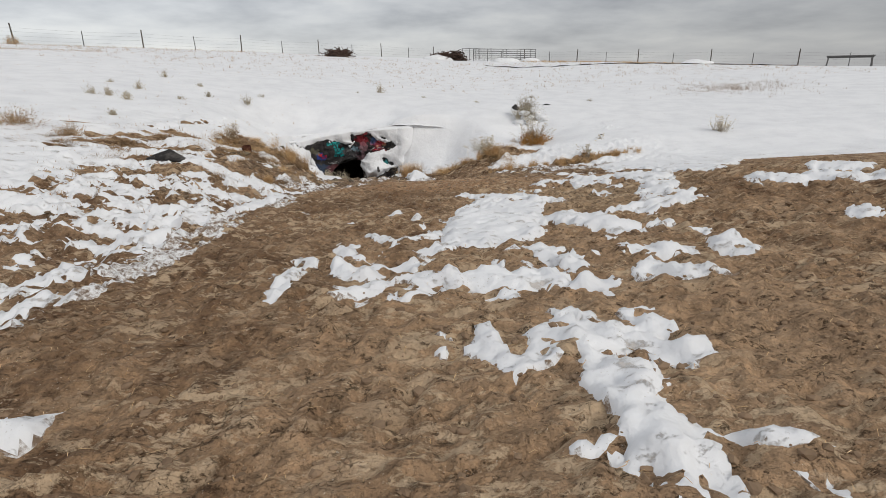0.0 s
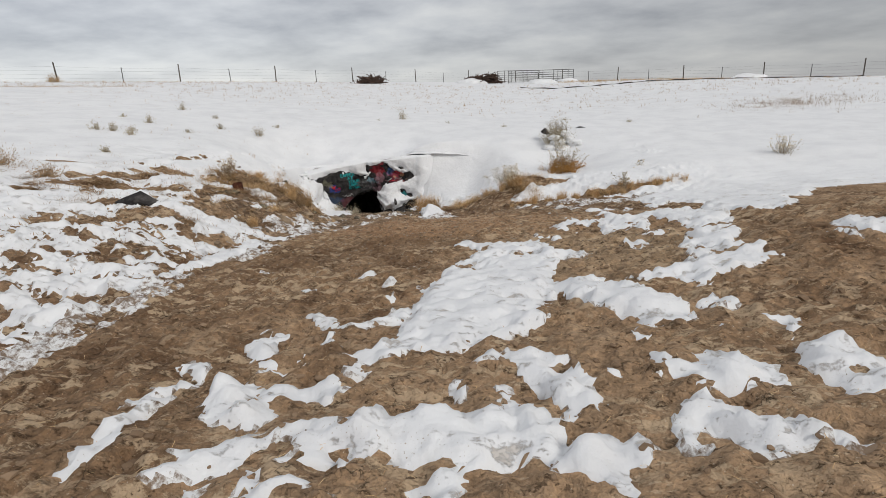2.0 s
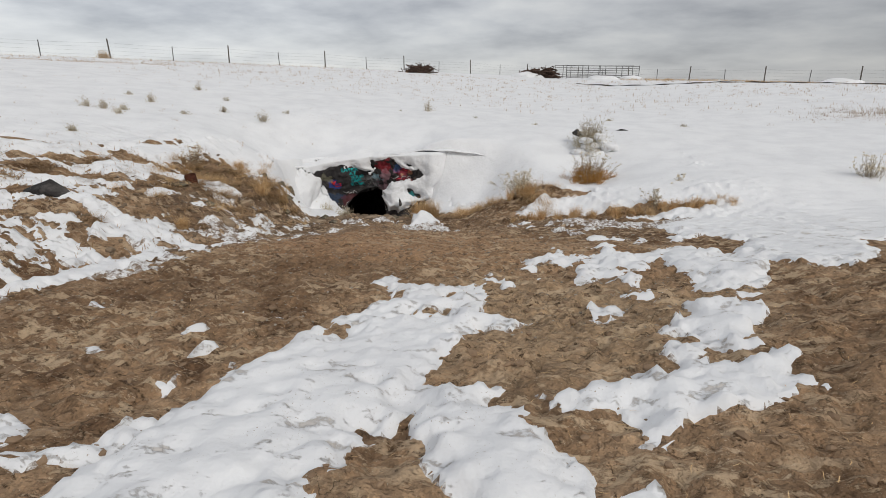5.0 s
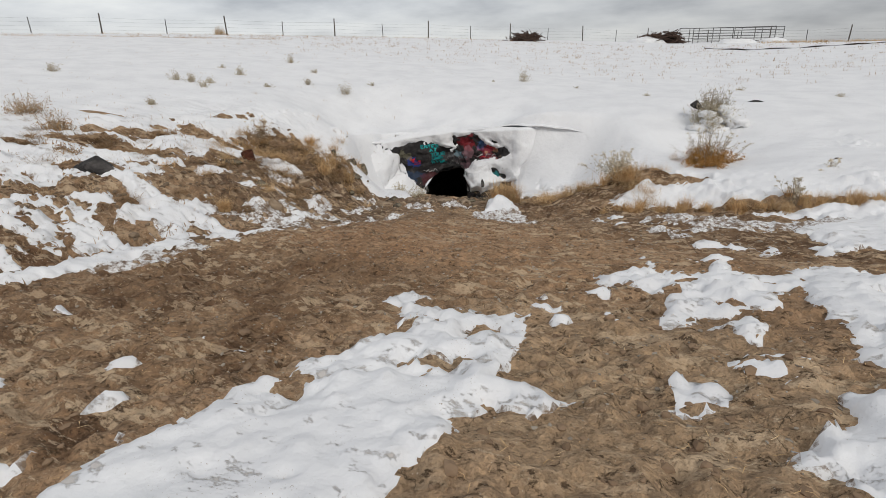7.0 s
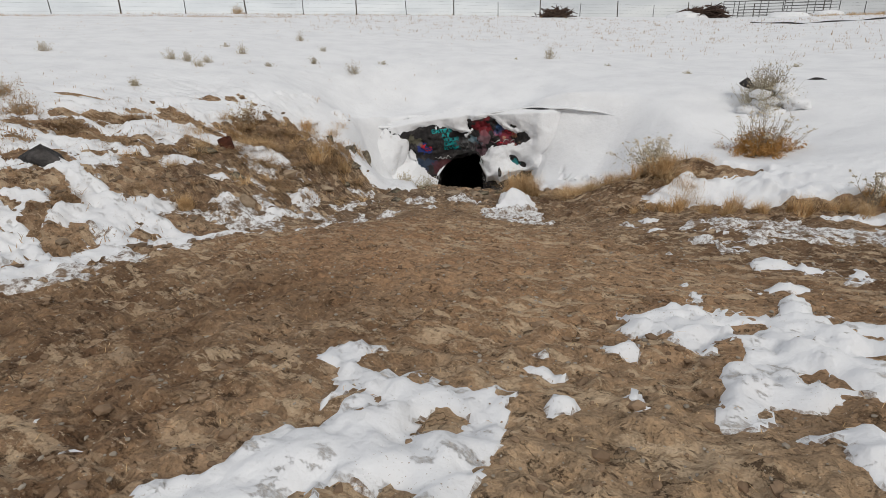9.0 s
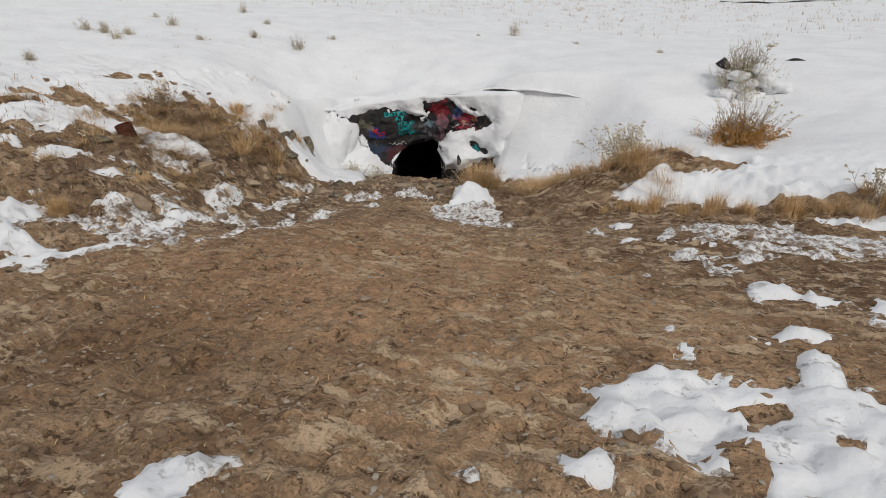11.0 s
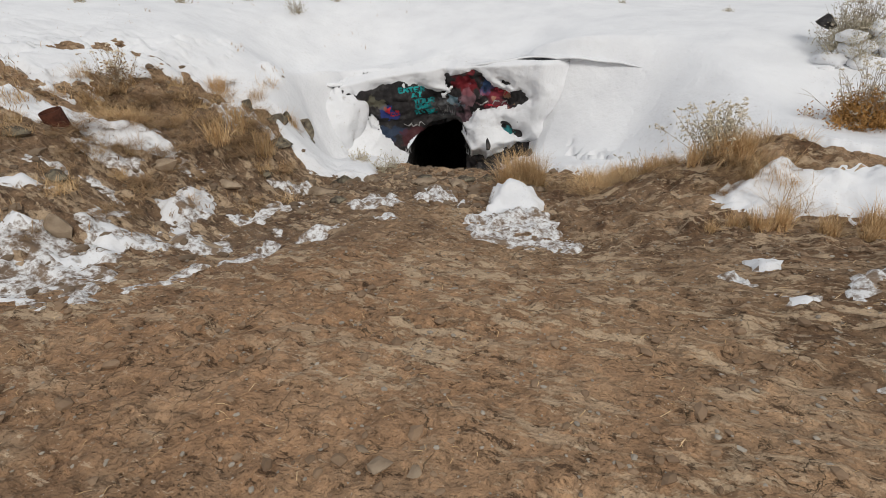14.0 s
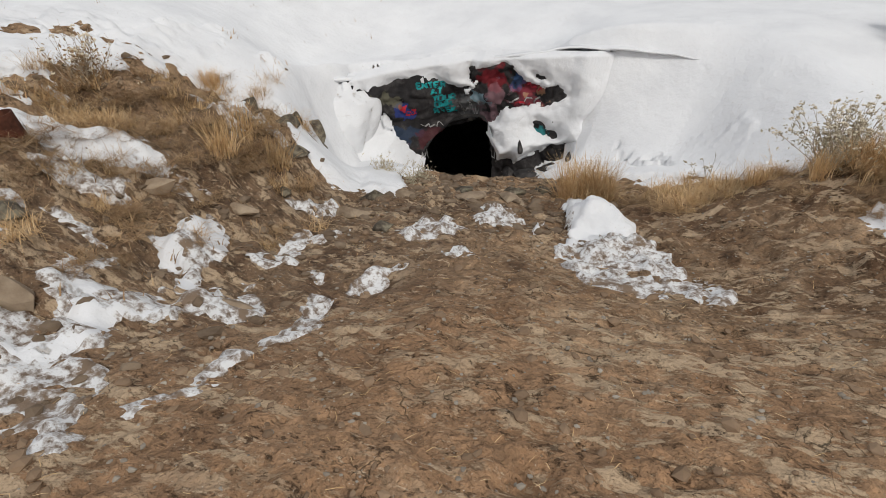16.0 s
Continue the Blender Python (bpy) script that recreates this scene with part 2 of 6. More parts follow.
DIRT, SNOW, ICE = dirt_material(), snow_material(), ice_material()
STRAW = simple_mat("dry_grass", [(0.3, (0.36, 0.22, 0.105)), (0.5, (0.58, 0.39, 0.20)), (0.7, (0.77, 0.60, 0.38))], 9, 0.85)
RUST_GRASS = simple_mat("dead_brown_grass", [(0.3, (0.18, 0.108, 0.058)), (0.5, (0.37, 0.24, 0.13)), (0.7, (0.55, 0.40, 0.24))], 9, 0.88)
TWIG = simple_mat("grey_twig", [(0.3, (0.24, 0.19, 0.14)), (0.6, (0.44, 0.37, 0.28)), (0.75, (0.56, 0.49, 0.39))], 20, 0.9)
SAGE = simple_mat("pale_sage_leaf", [(0.3, (0.34, 0.30, 0.21)), (0.7, (0.62, 0.56, 0.43))], 14, 0.9)
ORANGE = simple_mat("rusty_leaf", [(0.3, (0.34, 0.17, 0.05)), (0.6, (0.58, 0.32, 0.11)), (0.8, (0.68, 0.46, 0.20))], 14, 0.9)
SEED = simple_mat("pale_seed_head", [(0.3, (0.46, 0.39, 0.28)), (0.7, (0.74, 0.67, 0.54))], 14, 0.9)
ROCK = simple_mat("lichen_rock", [(0.34, (0.035, 0.028, 0.022)), (0.5, (0.12, 0.10, 0.075)), (0.66, (0.27, 0.24, 0.17))], 9, 0.92, 0.2, 0.7, 0.02)
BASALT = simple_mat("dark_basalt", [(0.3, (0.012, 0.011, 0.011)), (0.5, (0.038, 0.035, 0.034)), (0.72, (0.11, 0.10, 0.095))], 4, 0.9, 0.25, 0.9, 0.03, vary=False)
TANROCK = simple_mat("tan_stone", [(0.3, (0.19, 0.135, 0.09)), (0.7, (0.40, 0.315, 0.225))], 6, 0.9, 0.2, 0.6, 0.015)
WOOD = simple_mat("weathered_post", [(0.3, (0.05, 0.043, 0.037)), (0.7, (0.16, 0.14, 0.12))], 6, 0.9, 0.2, 0.5, 0.01, stretch=(6, 6, 0.7))
STEEL = simple_mat("dull_steel", [(0.3, (0.05, 0.048, 0.046)), (0.7, (0.13, 0.125, 0.12))], 9, 0.55, 0.5, 0.2, 0.004)
BRUSHWOOD = simple_mat("dead_branches", [(0.3, (0.035, 0.022, 0.018)), (0.7, (0.13, 0.085, 0.065))], 8, 0.9)
RUST = simple_mat("rusted_metal", [(0.3, (0.05, 0.02, 0.014)), (0.7, (0.16, 0.06, 0.035))], 12, 0.85)


# ---- mesh helpers ----
class Shape:
    def __init__(self):
        self.v, self.f = [], []

    def add(self, verts, faces):
        k = len(self.v)
        self.v += [tuple(p) for p in verts]
        self.f += [tuple(i + k for i in q) for q in faces]

    def rod(self, pts, radii, sides=4):
        """A tapering rod through the points."""
        pts = [Vector(p) for p in pts]
        rings = []
        for i, p in enumerate(pts):
            d = (pts[min(i + 1, len(pts) - 1)] - pts[max(i - 1, 0)]).normalized()
            u = d.cross(Vector((0.3, 0.9, 0.31))).normalized()
            w = d.cross(u)
            r = radii[i] if isinstance(radii, (list, tuple)) else radii
            rings.append([p + r * (math.cos(2 * math.pi * s / sides) * u + math.sin(2 * math.pi * s / sides) * w) for s in range(sides)])
        vs = [q for ring in rings for q in ring]
        fs = [(i * sides + s, i * sides + (s + 1) % sides, (i + 1) * sides + (s + 1) % sides, (i + 1) * sides + s)
              for i in range(len(pts) - 1) for s in range(sides)]
        fs += [tuple(range(sides))[::-1], tuple((len(pts) - 1) * sides + s for s in range(sides))]
        self.add(vs, fs)

    def box(self, lo, hi, m=None):
        vs = [Vector((x, y, z)) for z in (lo[2], hi[2]) for y in (lo[1], hi[1]) for x in (lo[0], hi[0])]
        if m:
            vs = [m @ p for p in vs]
        self.add(vs, [(0, 2, 3, 1), (4, 5, 7, 6), (0, 1, 5, 4), (2, 6, 7, 3), (0, 4, 6, 2), (1, 3, 7, 5)])

    def mesh(self, name, mat, smooth=False):
        me = bpy.data.meshes.new(name)
        me.from_pydata(self.v, [], self.f)
        me.materials.append(mat)
        if smooth:
            me.shade_smooth()
        return me


def part(name, shape, mat, parent, label="", smooth=False):
    ob = new(name, shape.mesh(name, mat, smooth) if isinstance(shape, Shape) else shape)
    ob.parent = parent
    return tagged(ob, label)


def grid_mesh(name, X, Y, Z, keep, mat, second=None, where=None):
    """A sheet of quads over a lattice of points, of the cells that keep marks."""
    ny, nx = X.shape
    ids = np.arange(ny * nx).reshape(ny, nx)
    q = np.stack([ids[:-1, :-1], ids[:-1, 1:], ids[1:, 1:], ids[1:, :-1]], -1)[keep]
    used, inv = np.unique(q, return_inverse=True)
    co = np.stack([X, Y, Z], -1).reshape(-1, 3)[used]
    q = inv.reshape(-1, 4)
    me = bpy.data.meshes.new(name)
    me.vertices.add(len(co))
    me.vertices.foreach_set("co", co.astype(np.float32).ravel())
    me.loops.add(q.size)
    me.loops.foreach_set("vertex_index", q.astype(np.int32).ravel())
    me.polygons.add(len(q))
    me.polygons.foreach_set("loop_start", np.arange(0, q.size, 4, dtype=np.int32))
    me.update(calc_edges=True)
    me.validate()
    me.materials.append(mat)
    if second:
        me.materials.append(second)
        me.polygons.foreach_set("material_index", where[keep].astype(np.int32))
    me.shade_smooth()
    return me


TABLE = np.random.RandomState(7).rand(256, 256)


def lattice_noise(x, y):
    xi, yi = np.floor(x).astype(int), np.floor(y).astype(int)
    u, v = x - xi, y - yi
    u, v = u * u * (3 - 2 * u), v * v * (3 - 2 * v)
    a, b, c, d = (TABLE[(yi + j) & 255, (xi + i) & 255] for j in (0, 1) for i in (0, 1))
    return (a * (1 - u) + b * u) * (1 - v) + (c * (1 - u) + d * u) * v


def fbm(x, y, size, octaves=4, seed=0, gain=0.5):
    """Noise about -1 to 1 whose largest features are size metres wide."""
    total, amp, norm = 0, 1.0, 0
    for k in range(octaves):
        s = 2 ** k / size
        ca, sa = math.cos(0.6 * k + seed), math.sin(0.6 * k + seed)
        total = total + amp * (lattice_noise((x * ca + y * sa) * s + 17.3 * seed + 5 * k, (y * ca - x * sa) * s + 9.1 * k + 31.7 * seed) * 2 - 1)
        norm += amp
        amp *= gain
    return total / norm * 1.6


# ---- lie of the land ----
# foot of the bank round the hollow: x, y, width of the rise
TOE = [(-3.2, -12,2.5), (-3.1,5,2.2), (-3.1,10,1.7), (-2.6,12.5,2.2), (-2.4,14.5,2.4), (-3.3,17,1.6), (-4.5,18.8,.9), (-4.7,20.0,.45), (-3.2,20.9,.3), (-1.7,21.05,.35), (-1.0,20.3,1.2), (0.3,19.7,2.2), (1.3,18.3,2.2), (2.0,16.4,1.3), (4.5,15.2,2.0), (9,14,4), (30,12,6)]
# local mounds and dips: x, y, radius
MOUND = [(.4,15.25,1.0), (1.9,17.3,.9), (-4.5,14.8,1.2), (3,14.2,1.0), (-2.6,22.0,2.2), (6.7,8,3), (3.6,18.5,1.0), (-5.2,11.5,1.3), (-4.6,8.5,1.5), (0,-7,4), (-2.2,14,.8), (4.5,23,3), (-12.5,26,4), (-7.6,22.2,3), (-2.8,20.4,1.1), (-4.8,21.2,1.5), (-5.2,19.3,1.0), (-6.2,19.6,1.4), (-1.9,21.5,1.0), (-4.65,18.1,0.7), (3.8,20.0,1.7)]
MOUND_HEIGHT = [-0.1935, 0.4013, -0.4137, 0.1819, -0.3214, 0.3769, -0.1025, 0.1675, 0.1584, -0.4099, -0.1683, 0.16, -0.05831, -0.2095, -0.3847, -0.8359, -0.699, -0.472, -0.3307, -0.38, -0.38]
FLOOR_FIT = [0.1478, 0.03863, -0.08995, -0.4374, -0.08414]
HILL_FIT = [-2.932, -0.2197, 0.08781, 0.03614, 0.7563, -0.1113, -0.8304, -0.3841]


def toe(x, y):
    """Distance past the foot of the bank (negative on the dirt) and the width of the rise there."""
    best, side, w, total = np.full(np.shape(x), 1e9), np.zeros(np.shape(x)), 0, 0
    for (x0, y0, w0), (x1, y1, w1) in zip(TOE, TOE[1:]):
        dx, dy = x1 - x0, y1 - y0
        t = np.clip(((x - x0) * dx + (y - y0) * dy) / (dx * dx + dy * dy), 0, 1)
        px, py = x - x0 - t * dx, y - y0 - t * dy
        d = np.hypot(px, py)
        m = d < best - 1e-9
        best, side = np.where(m, d, best), np.where(m, np.sign(dx * py - dy * px), side)
        k = (d + 0.15) ** -4.0
        w, total = w + k * (w0 + t * (w1 - w0)), total + k
    return best * side, w / total


def smooth(t):
    t = np.clip(t, 0, 1)
    return t * t * (3 - 2 * t)


def hump(x, y, a, b, rr):
    return np.exp(-((x - a) ** 2 + (y - b) ** 2) / rr)


def height(x, y):
    x, y = np.asarray(x, float), np.asarray(y, float)
    d, w = toe(x, y)
    s = smooth(d / w)
    xs, ys = 45 * np.tanh(x / 45), np.where(y < -4, -4 - 8 * np.tanh((-4 - y) / 8), y)
    f, h = FLOOR_FIT, HILL_FIT
    low = f[0] + f[1] * xs + f[2] * ys + f[3] * hump(xs, ys, -1, 19, 14) + f[4] * hump(xs, ys, 3.2, 14.4, 3)
    yh = np.where(ys < 9, 9 - 5 * np.tanh((9 - ys) / 5), ys)
    q = -4 * np.log1p(np.exp(-(xs - 4) / 4))
    hill = (h[0] + h[1] * q + h[2] * yh + h[3] * q * yh / 50 + h[4] * xs / 10
            + h[5] * hump(xs, yh, -5.3, 12.5, 8) + h[6] * hump(xs, yh, -4.9, 17, 1.5) + h[7] * hump(xs, yh, 3.0, 18, 4))
    top = 4.05 - 0.041 * (xs + 35) + 0.0233 * (np.where(ys > 62, 62 + 8 * np.tanh((ys - 62) / 8), ys) - 34.5)
    m = np.minimum(hill, top)
    hill = m - 0.25 * np.log(np.exp(-(hill - m) / 0.25) + np.exp(-(top - m) / 0.25))
    z = low * (1 - s) + hill * s
    for (a, b, r), k in zip(MOUND, MOUND_HEIGHT):
        z = z + k * hump(x, y, a, b, r * r)
    return z


def rough(x, y):
    """Clods, hoof marks and small lumps on the bare ground."""
    near = smooth((24 - y) / 6) * smooth((11 - np.abs(x)) / 3)
    z = 0.045 * fbm(x, y, 1.1, 3, 1) + 0.08 * np.abs(fbm(x, y, 0.36, 4, 2, 0.65)) - 0.025 + 0.034 * fbm(x, y, 0.13, 2, 3)
    # beaten smooth on the way down to the mouth
    z = z * (1 - 0.5 * smooth((y - 10.3) / 1.5) * smooth((16 - y) / 1.5))
    bank = smooth(toe(x, y)[0] / 0.5) * (x < 4)
    return near * (z + bank * (0.12 * fbm(x, y, 0.6, 4, 4, 0.65) + smooth((16.6 - y) / 0.8) * smooth((-1.0 - x) / 0.6) * smooth((2.2 - toe(x, y)[0]) / 0.8) * (0.07 * np.abs(fbm(x * 0.8, y * 1.2, 0.3, 3, 8, 0.6)) - 0.03)))


def axis(lo, hi, step, far, grow):
    core = list(np.arange(lo, hi, step))
    up, s = [core[-1]], step
    while up[-1] < far[1]:
        s *= grow
        up.append(up[-1] + s)
    dn, s = [core[0]], step
    while dn[-1] > far[0]:
        s *= grow
        dn.append(dn[-1] - s)
    return np.array(dn[:0:-1] + core + up[1:])


AX, AY = axis(-6.5, 7.0, 0.036, (-2600, 2600), 1.09), axis(0.4, 21.8, 0.036, (-2600, 2600), 1.09)
GX, GY = np.meshgrid(AX, AY)
TOE_D, TOE_W = toe(GX, GY)
BASE = height(GX, GY)
SOIL = BASE + rough(GX, GY)


def dent(x, y, a, b, deg, depth):
    """A hoof mark, hollow or rut pressed into the soil, with a raised rim."""
    i0, i1 = np.searchsorted(AX, (x - a * 2.5, x + a * 2.5))
    j0, j1 = np.searchsorted(AY, (y - a * 2.5, y + a * 2.5))
    s = np.s_[j0:j1, i0:i1]
    c, n = math.cos(radians(deg)), math.sin(radians(deg))
    u, v = GX[s] - x, GY[s] - y
    v = v + 0.06 * np.sin(u * 5 + x)
    r = ((u * c + v * n) / a) ** 2 + ((v * c - u * n) / b) ** 2
    SOIL[s] += depth * (0.45 * np.exp(-(np.sqrt(r) - 1.3) ** 2 * 4) - np.exp(-r * 1.2))


marks = random.Random(9)
for _ in range(420):
    mx, my = marks.uniform(-4, 5.5), marks.uniform(0.6, 16)
    dent(mx, my, marks.uniform(0.05, 0.12), marks.uniform(0.04, 0.07), marks.uniform(0, 180), marks.uniform(0.012, 0.04))
for _ in range(40):
    mx, my = marks.uniform(-4, 5), marks.uniform(1, 15)
    dent(mx, my, marks.uniform(0.4, 1.1), marks.uniform(0.03, 0.06), marks.gauss(25, 25), marks.uniform(0.012, 0.03))
dent(-0.3, 2.1, 1.2, 0.05, 20, 0.05); dent(0.2, 1.75, 0.9, 0.05, 22, 0.045); dent(-1.4, 1.7, 0.8, 0.06, 15, 0.05)
dent(-0.35, 12.6, 0.16, 0.1, 60, 0.06); dent(-1.0, 12.15, 0.3, 0.14, 70, 0.05); dent(-0.65, 12.0, 0.25, 0.12, 60, 0.05); dent(-1.9, 14.2, 0.3, 0.15, 30, 0.06)


def at(x, y):
    """Height of the ground at one spot."""
    return float(height(x, y) + rough(np.array([x]), np.array([y]))[0])


# mouth of the cave, seen in plan
HOLE_X, HOLE_TOP = (-4.1, -2.3), -1.5
mid = lambda A: (A[:-1, :-1] + A[1:, :-1] + A[:-1, 1:] + A[1:, 1:]) / 4
cx, cy, cz, cd = mid(GX), mid(GY), mid(BASE), mid(TOE_D)
open_mouth = (cx > HOLE_X[0]) & (cx < HOLE_X[1]) & (cd > -0.02) & (cd < 1.2) & (cz < HOLE_TOP + 0.25) & (cy > 19.8)
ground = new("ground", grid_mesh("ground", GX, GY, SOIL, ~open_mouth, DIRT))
tagged(ground, "bare brown packed dirt, trampled and cracked, with straw", "ground", kind="structure")

# ---- snow cover ----
COVER = np.full(GX.shape, -0.4)
FROST = np.zeros(GX.shape, bool)
WX = GX + 0.05 * fbm(GX, GY, 0.3, 4, 5, 0.72)
WY = GY + 0.05 * fbm(GX, GY, 0.3, 4, 7, 0.72)


def field(x, y, a, b, deg):
    i0, i1 = np.searchsorted(AX, (x - a * 2.2 - 0.3, x + a * 2.2 + 0.3))
    j0, j1 = np.searchsorted(AY, (y - a * 2.2 - 0.3, y + a * 2.2 + 0.3))
    s = np.s_[j0:j1, i0:i1]
    c, n = math.cos(radians(deg)), math.sin(radians(deg))
    u, v = WX[s] - x, WY[s] - y
    r = np.hypot((u * c + v * n) / a, (v * c - u * n) / b)
    return s, (1 - r) * math.sqrt(a * b)


def patch(x, y, a, b, deg):
    s, f = field(x, y, a, b, deg)
    COVER[s] = np.maximum(COVER[s], f + 0.02)
    FROST[s] &= f < 0.0


def frost(x, y, a, b, deg):
    """A thin icy sheet with soil showing through."""
    s, f = field(x, y, a, b, deg)
    COVER[s] = np.maximum(COVER[s], np.minimum(f + 0.02, 0.05))
    FROST[s] |= f > -0.03


def bare(x, y, a, b, deg):
    s, f = field(x, y, a, b, deg)
    COVER[s] = np.minimum(COVER[s], -f)


def thin(x, y, a, b, deg, k):
    """Lets the cover run thin, or build up, over an oval."""
    s, f = field(x, y, a, b, deg)
    COVER[s] += k * smooth(f / math.sqrt(a * b) * 1.6)


# hill and banks under snow
STREAKY = smooth((17.8 - GY) / 2.0) * smooth((GX + 9.5) / 3.5) * (GX < 0)
hillside = np.clip((TOE_D - 0.12) * 0.3, -0.4, 0.4)
hillside = np.where(GX > 1.8, hillside, np.minimum(hillside, 0.4 - STREAKY * (0.30 + 0.10 * smooth((GY - 11.8) / 1.5))))
COVER = np.maximum(COVER, hillside - 0.055 * STREAKY * smooth((11.5 - GY) / 2))
patch(4.91, 5.58, 0.31, 0.19, 42); patch(5.90, 7.35, 0.59, 0.27, 140); patch(5.26, 7.62, 0.53, 0.30, 120); patch(6.50, 8.15, 0.56, 0.46, 91); patch(5.33, 5.28, 0.37, 0.25, 26)
patch(6.56, 6.98, 0.40, 0.25, 174); patch(5.70, 14.13, 1.18, 1.01, 150); patch(7.34, 13.67, 1.11, 0.80, 43); patch(9.06, 15.87, 0.71, 0.37, 0); patch(7.07, 15.60, 1.08, 0.29, 174)
patch(5.93, 11.58, 1.49, 0.69, 64); patch(9.83, 16.64, 0.74, 0.20, 176); patch(5.61, 15.10, 0.28, 0.15, 19)
# banks where grass and soil show through
thin(-4.85, 16.2, 1.5, 1.0, 75, -0.6); thin(-3.3, 15.4, 1.5, 0.9, 70, -0.24); thin(-4.3, 14.2, 1.0, 0.8, 60, -0.12); thin(-5.0, 10.9, 0.9, 0.6, 0, -0.4)
thin(5.8, 13.0, 2.4, 2.0, 0, 0.27); thin(7.0, 14.5, 3.0, 1.5, 0, 0.2); thin(-8.6, 12.8, 2.2, 1.2, 10, -0.24);  thin(2.0, 17.1, 1.3, 0.5, 30, -0.6)
thin(1.0, 17.6, 1.4, 0.9, 120, -0.7); thin(3.2, 17.1, 0.9, 0.4, 5, -0.4); thin(4.2, 15.9, 2.8, 0.35, 5, -0.45)
patch(2.6, 16.5, 0.75, 0.4, 10); patch(3.7, 16.6, 0.9, 0.45, 5); patch(5.0, 16.7, 1.0, 0.5, 0); patch(0.4, 18.75, 0.45, 0.12, 10)
patch(-4.75, 18.5, 0.8, 0.6, 110); patch(-4.0, 17.6, 0.9, 0.6, 110); patch(-3.7, 16.9, 0.6, 0.4, 105); patch(-3.5, 16.5, 0.35, 0.16, 140); patch(-3.2, 17.3, 0.6, 0.3, 110); patch(-3.7, 18.6, 0.7, 0.55, 100); patch(-3.5, 19.5, 0.5, 0.4, 40); patch(-5.4, 18.0, 0.5, 0.45, 60); patch(-4.35, 19.2, 0.6, 0.5, 60); patch(-3.9, 19.75, 0.4, 0.25, 60); patch(-1.2, 20.3, 0.6, 0.3, 0)
for sx, sy, sa, sb in ((-5.2, 12.4, 0.9, 0.16), (-6.4, 12.9, 1.0, 0.14), (-5.9, 11.6, 0.8, 0.12), (-4.6, 13.0, 0.8, 0.18), (-7.6, 13.6, 1.1, 0.16), (-6.8, 14.4, 0.9, 0.14), (-5.6, 13.9, 0.7, 0.16), (-4.4, 11.7, 0.7, 0.12), (-4.0, 10.6, 0.5, 0.1), (-9.2, 14.3, 1.2, 0.14), (-8.3, 12.0, 0.9, 0.12), (-5.8, 10.2, 0.8, 0.1), (-4.4, 9.3, 0.6, 0.09), (-5.0, 14.6, 0.6, 0.2)):
    thin(sx, sy, sa, sb * 1.8, 8, -0.42)
frost(-3.1, 6.4, 1.9, 0.3, 88)
# the near bank is soil, dead grass and thin ice, with a few sheets of snow
SOILED = smooth((GX + 5.4) / 0.6) * smooth((-0.2 - GX) / 0.6) * smooth((GY - 11.3) / 0.6) * smooth((16.7 - GY) / 0.5) * smooth((2.6 - TOE_D) / 0.6)
COVER = COVER - (0.5 + 0.25 * smooth((GY - 13.5) / 1.5)) * SOILED * np.clip(COVER + 0.4, 0, 1)
frost(-3.75, 10.44, 0.14, 0.06, 60); frost(-3.20, 9.77, 0.25, 0.25, 0); frost(-2.89, 9.78, 0.41, 0.28, 60); frost(-2.74, 9.99, 0.54, 0.13, 75); frost(-2.71, 10.28, 0.27, 0.06, 120)
frost(-3.63, 10.57, 0.25, 0.17, 75); frost(-3.63, 10.62, 0.35, 0.08, 60); frost(-2.94, 10.66, 0.27, 0.06, 120); frost(-2.89, 11.18, 0.27, 0.06, 60); frost(-2.80, 10.80, 0.47, 0.21, 105)
frost(-2.70, 11.12, 0.28, 0.13, 105); frost(-3.12, 12.22, 0.27, 0.09, 75); frost(-3.05, 12.47, 0.10, 0.06, 165); frost(-2.99, 12.00, 0.18, 0.04, 0); frost(-2.82, 12.17, 0.69, 0.17, 0)
frost(-2.80, 12.00, 0.18, 0.04, 0); frost(-2.74, 12.32, 0.41, 0.28, 30); frost(-2.43, 12.41, 0.34, 0.11, 120); frost(-2.22, 12.13, 0.20, 0.06, 60); frost(2.60, 11.82, 0.10, 0.06, 45)
frost(-3.40, 13.32, 0.19, 0.09, 105); frost(-2.59, 12.62, 0.18, 0.08, 165); frost(-2.03, 12.54, 0.14, 0.06, 60); frost(-1.97, 13.03, 0.36, 0.09, 90); frost(-1.95, 12.78, 0.18, 0.06, 90)
frost(-1.94, 13.37, 0.14, 0.06, 105); frost(2.45, 12.92, 0.09, 0.02, 30); frost(3.12, 13.43, 0.18, 0.04, 30); frost(-2.92, 14.20, 0.10, 0.06, 105); frost(-2.87, 14.49, 0.29, 0.19, 90)
frost(-2.67, 14.44, 0.06, 0.04, 90); frost(-2.10, 13.96, 0.09, 0.04, 90); frost(-1.97, 13.67, 0.36, 0.09, 105); frost(-1.95, 14.18, 0.35, 0.11, 75); frost(-1.80, 14.45, 0.27, 0.06, 75)
frost(1.87, 14.02, 0.18, 0.04, 150); frost(1.94, 14.00, 0.14, 0.06, 150); frost(2.60, 13.93, 0.18, 0.08, 90); frost(3.17, 13.66, 0.62, 0.19, 30); frost(3.27, 14.06, 1.16, 0.28, 75)
frost(3.51, 13.66, 0.14, 0.04, 45); frost(3.66, 14.24, 1.15, 0.52, 15); frost(3.98, 13.78, 0.14, 0.04, 45); frost(4.73, 14.40, 0.18, 0.04, 30); frost(-2.82, 14.67, 0.36, 0.09, 105)
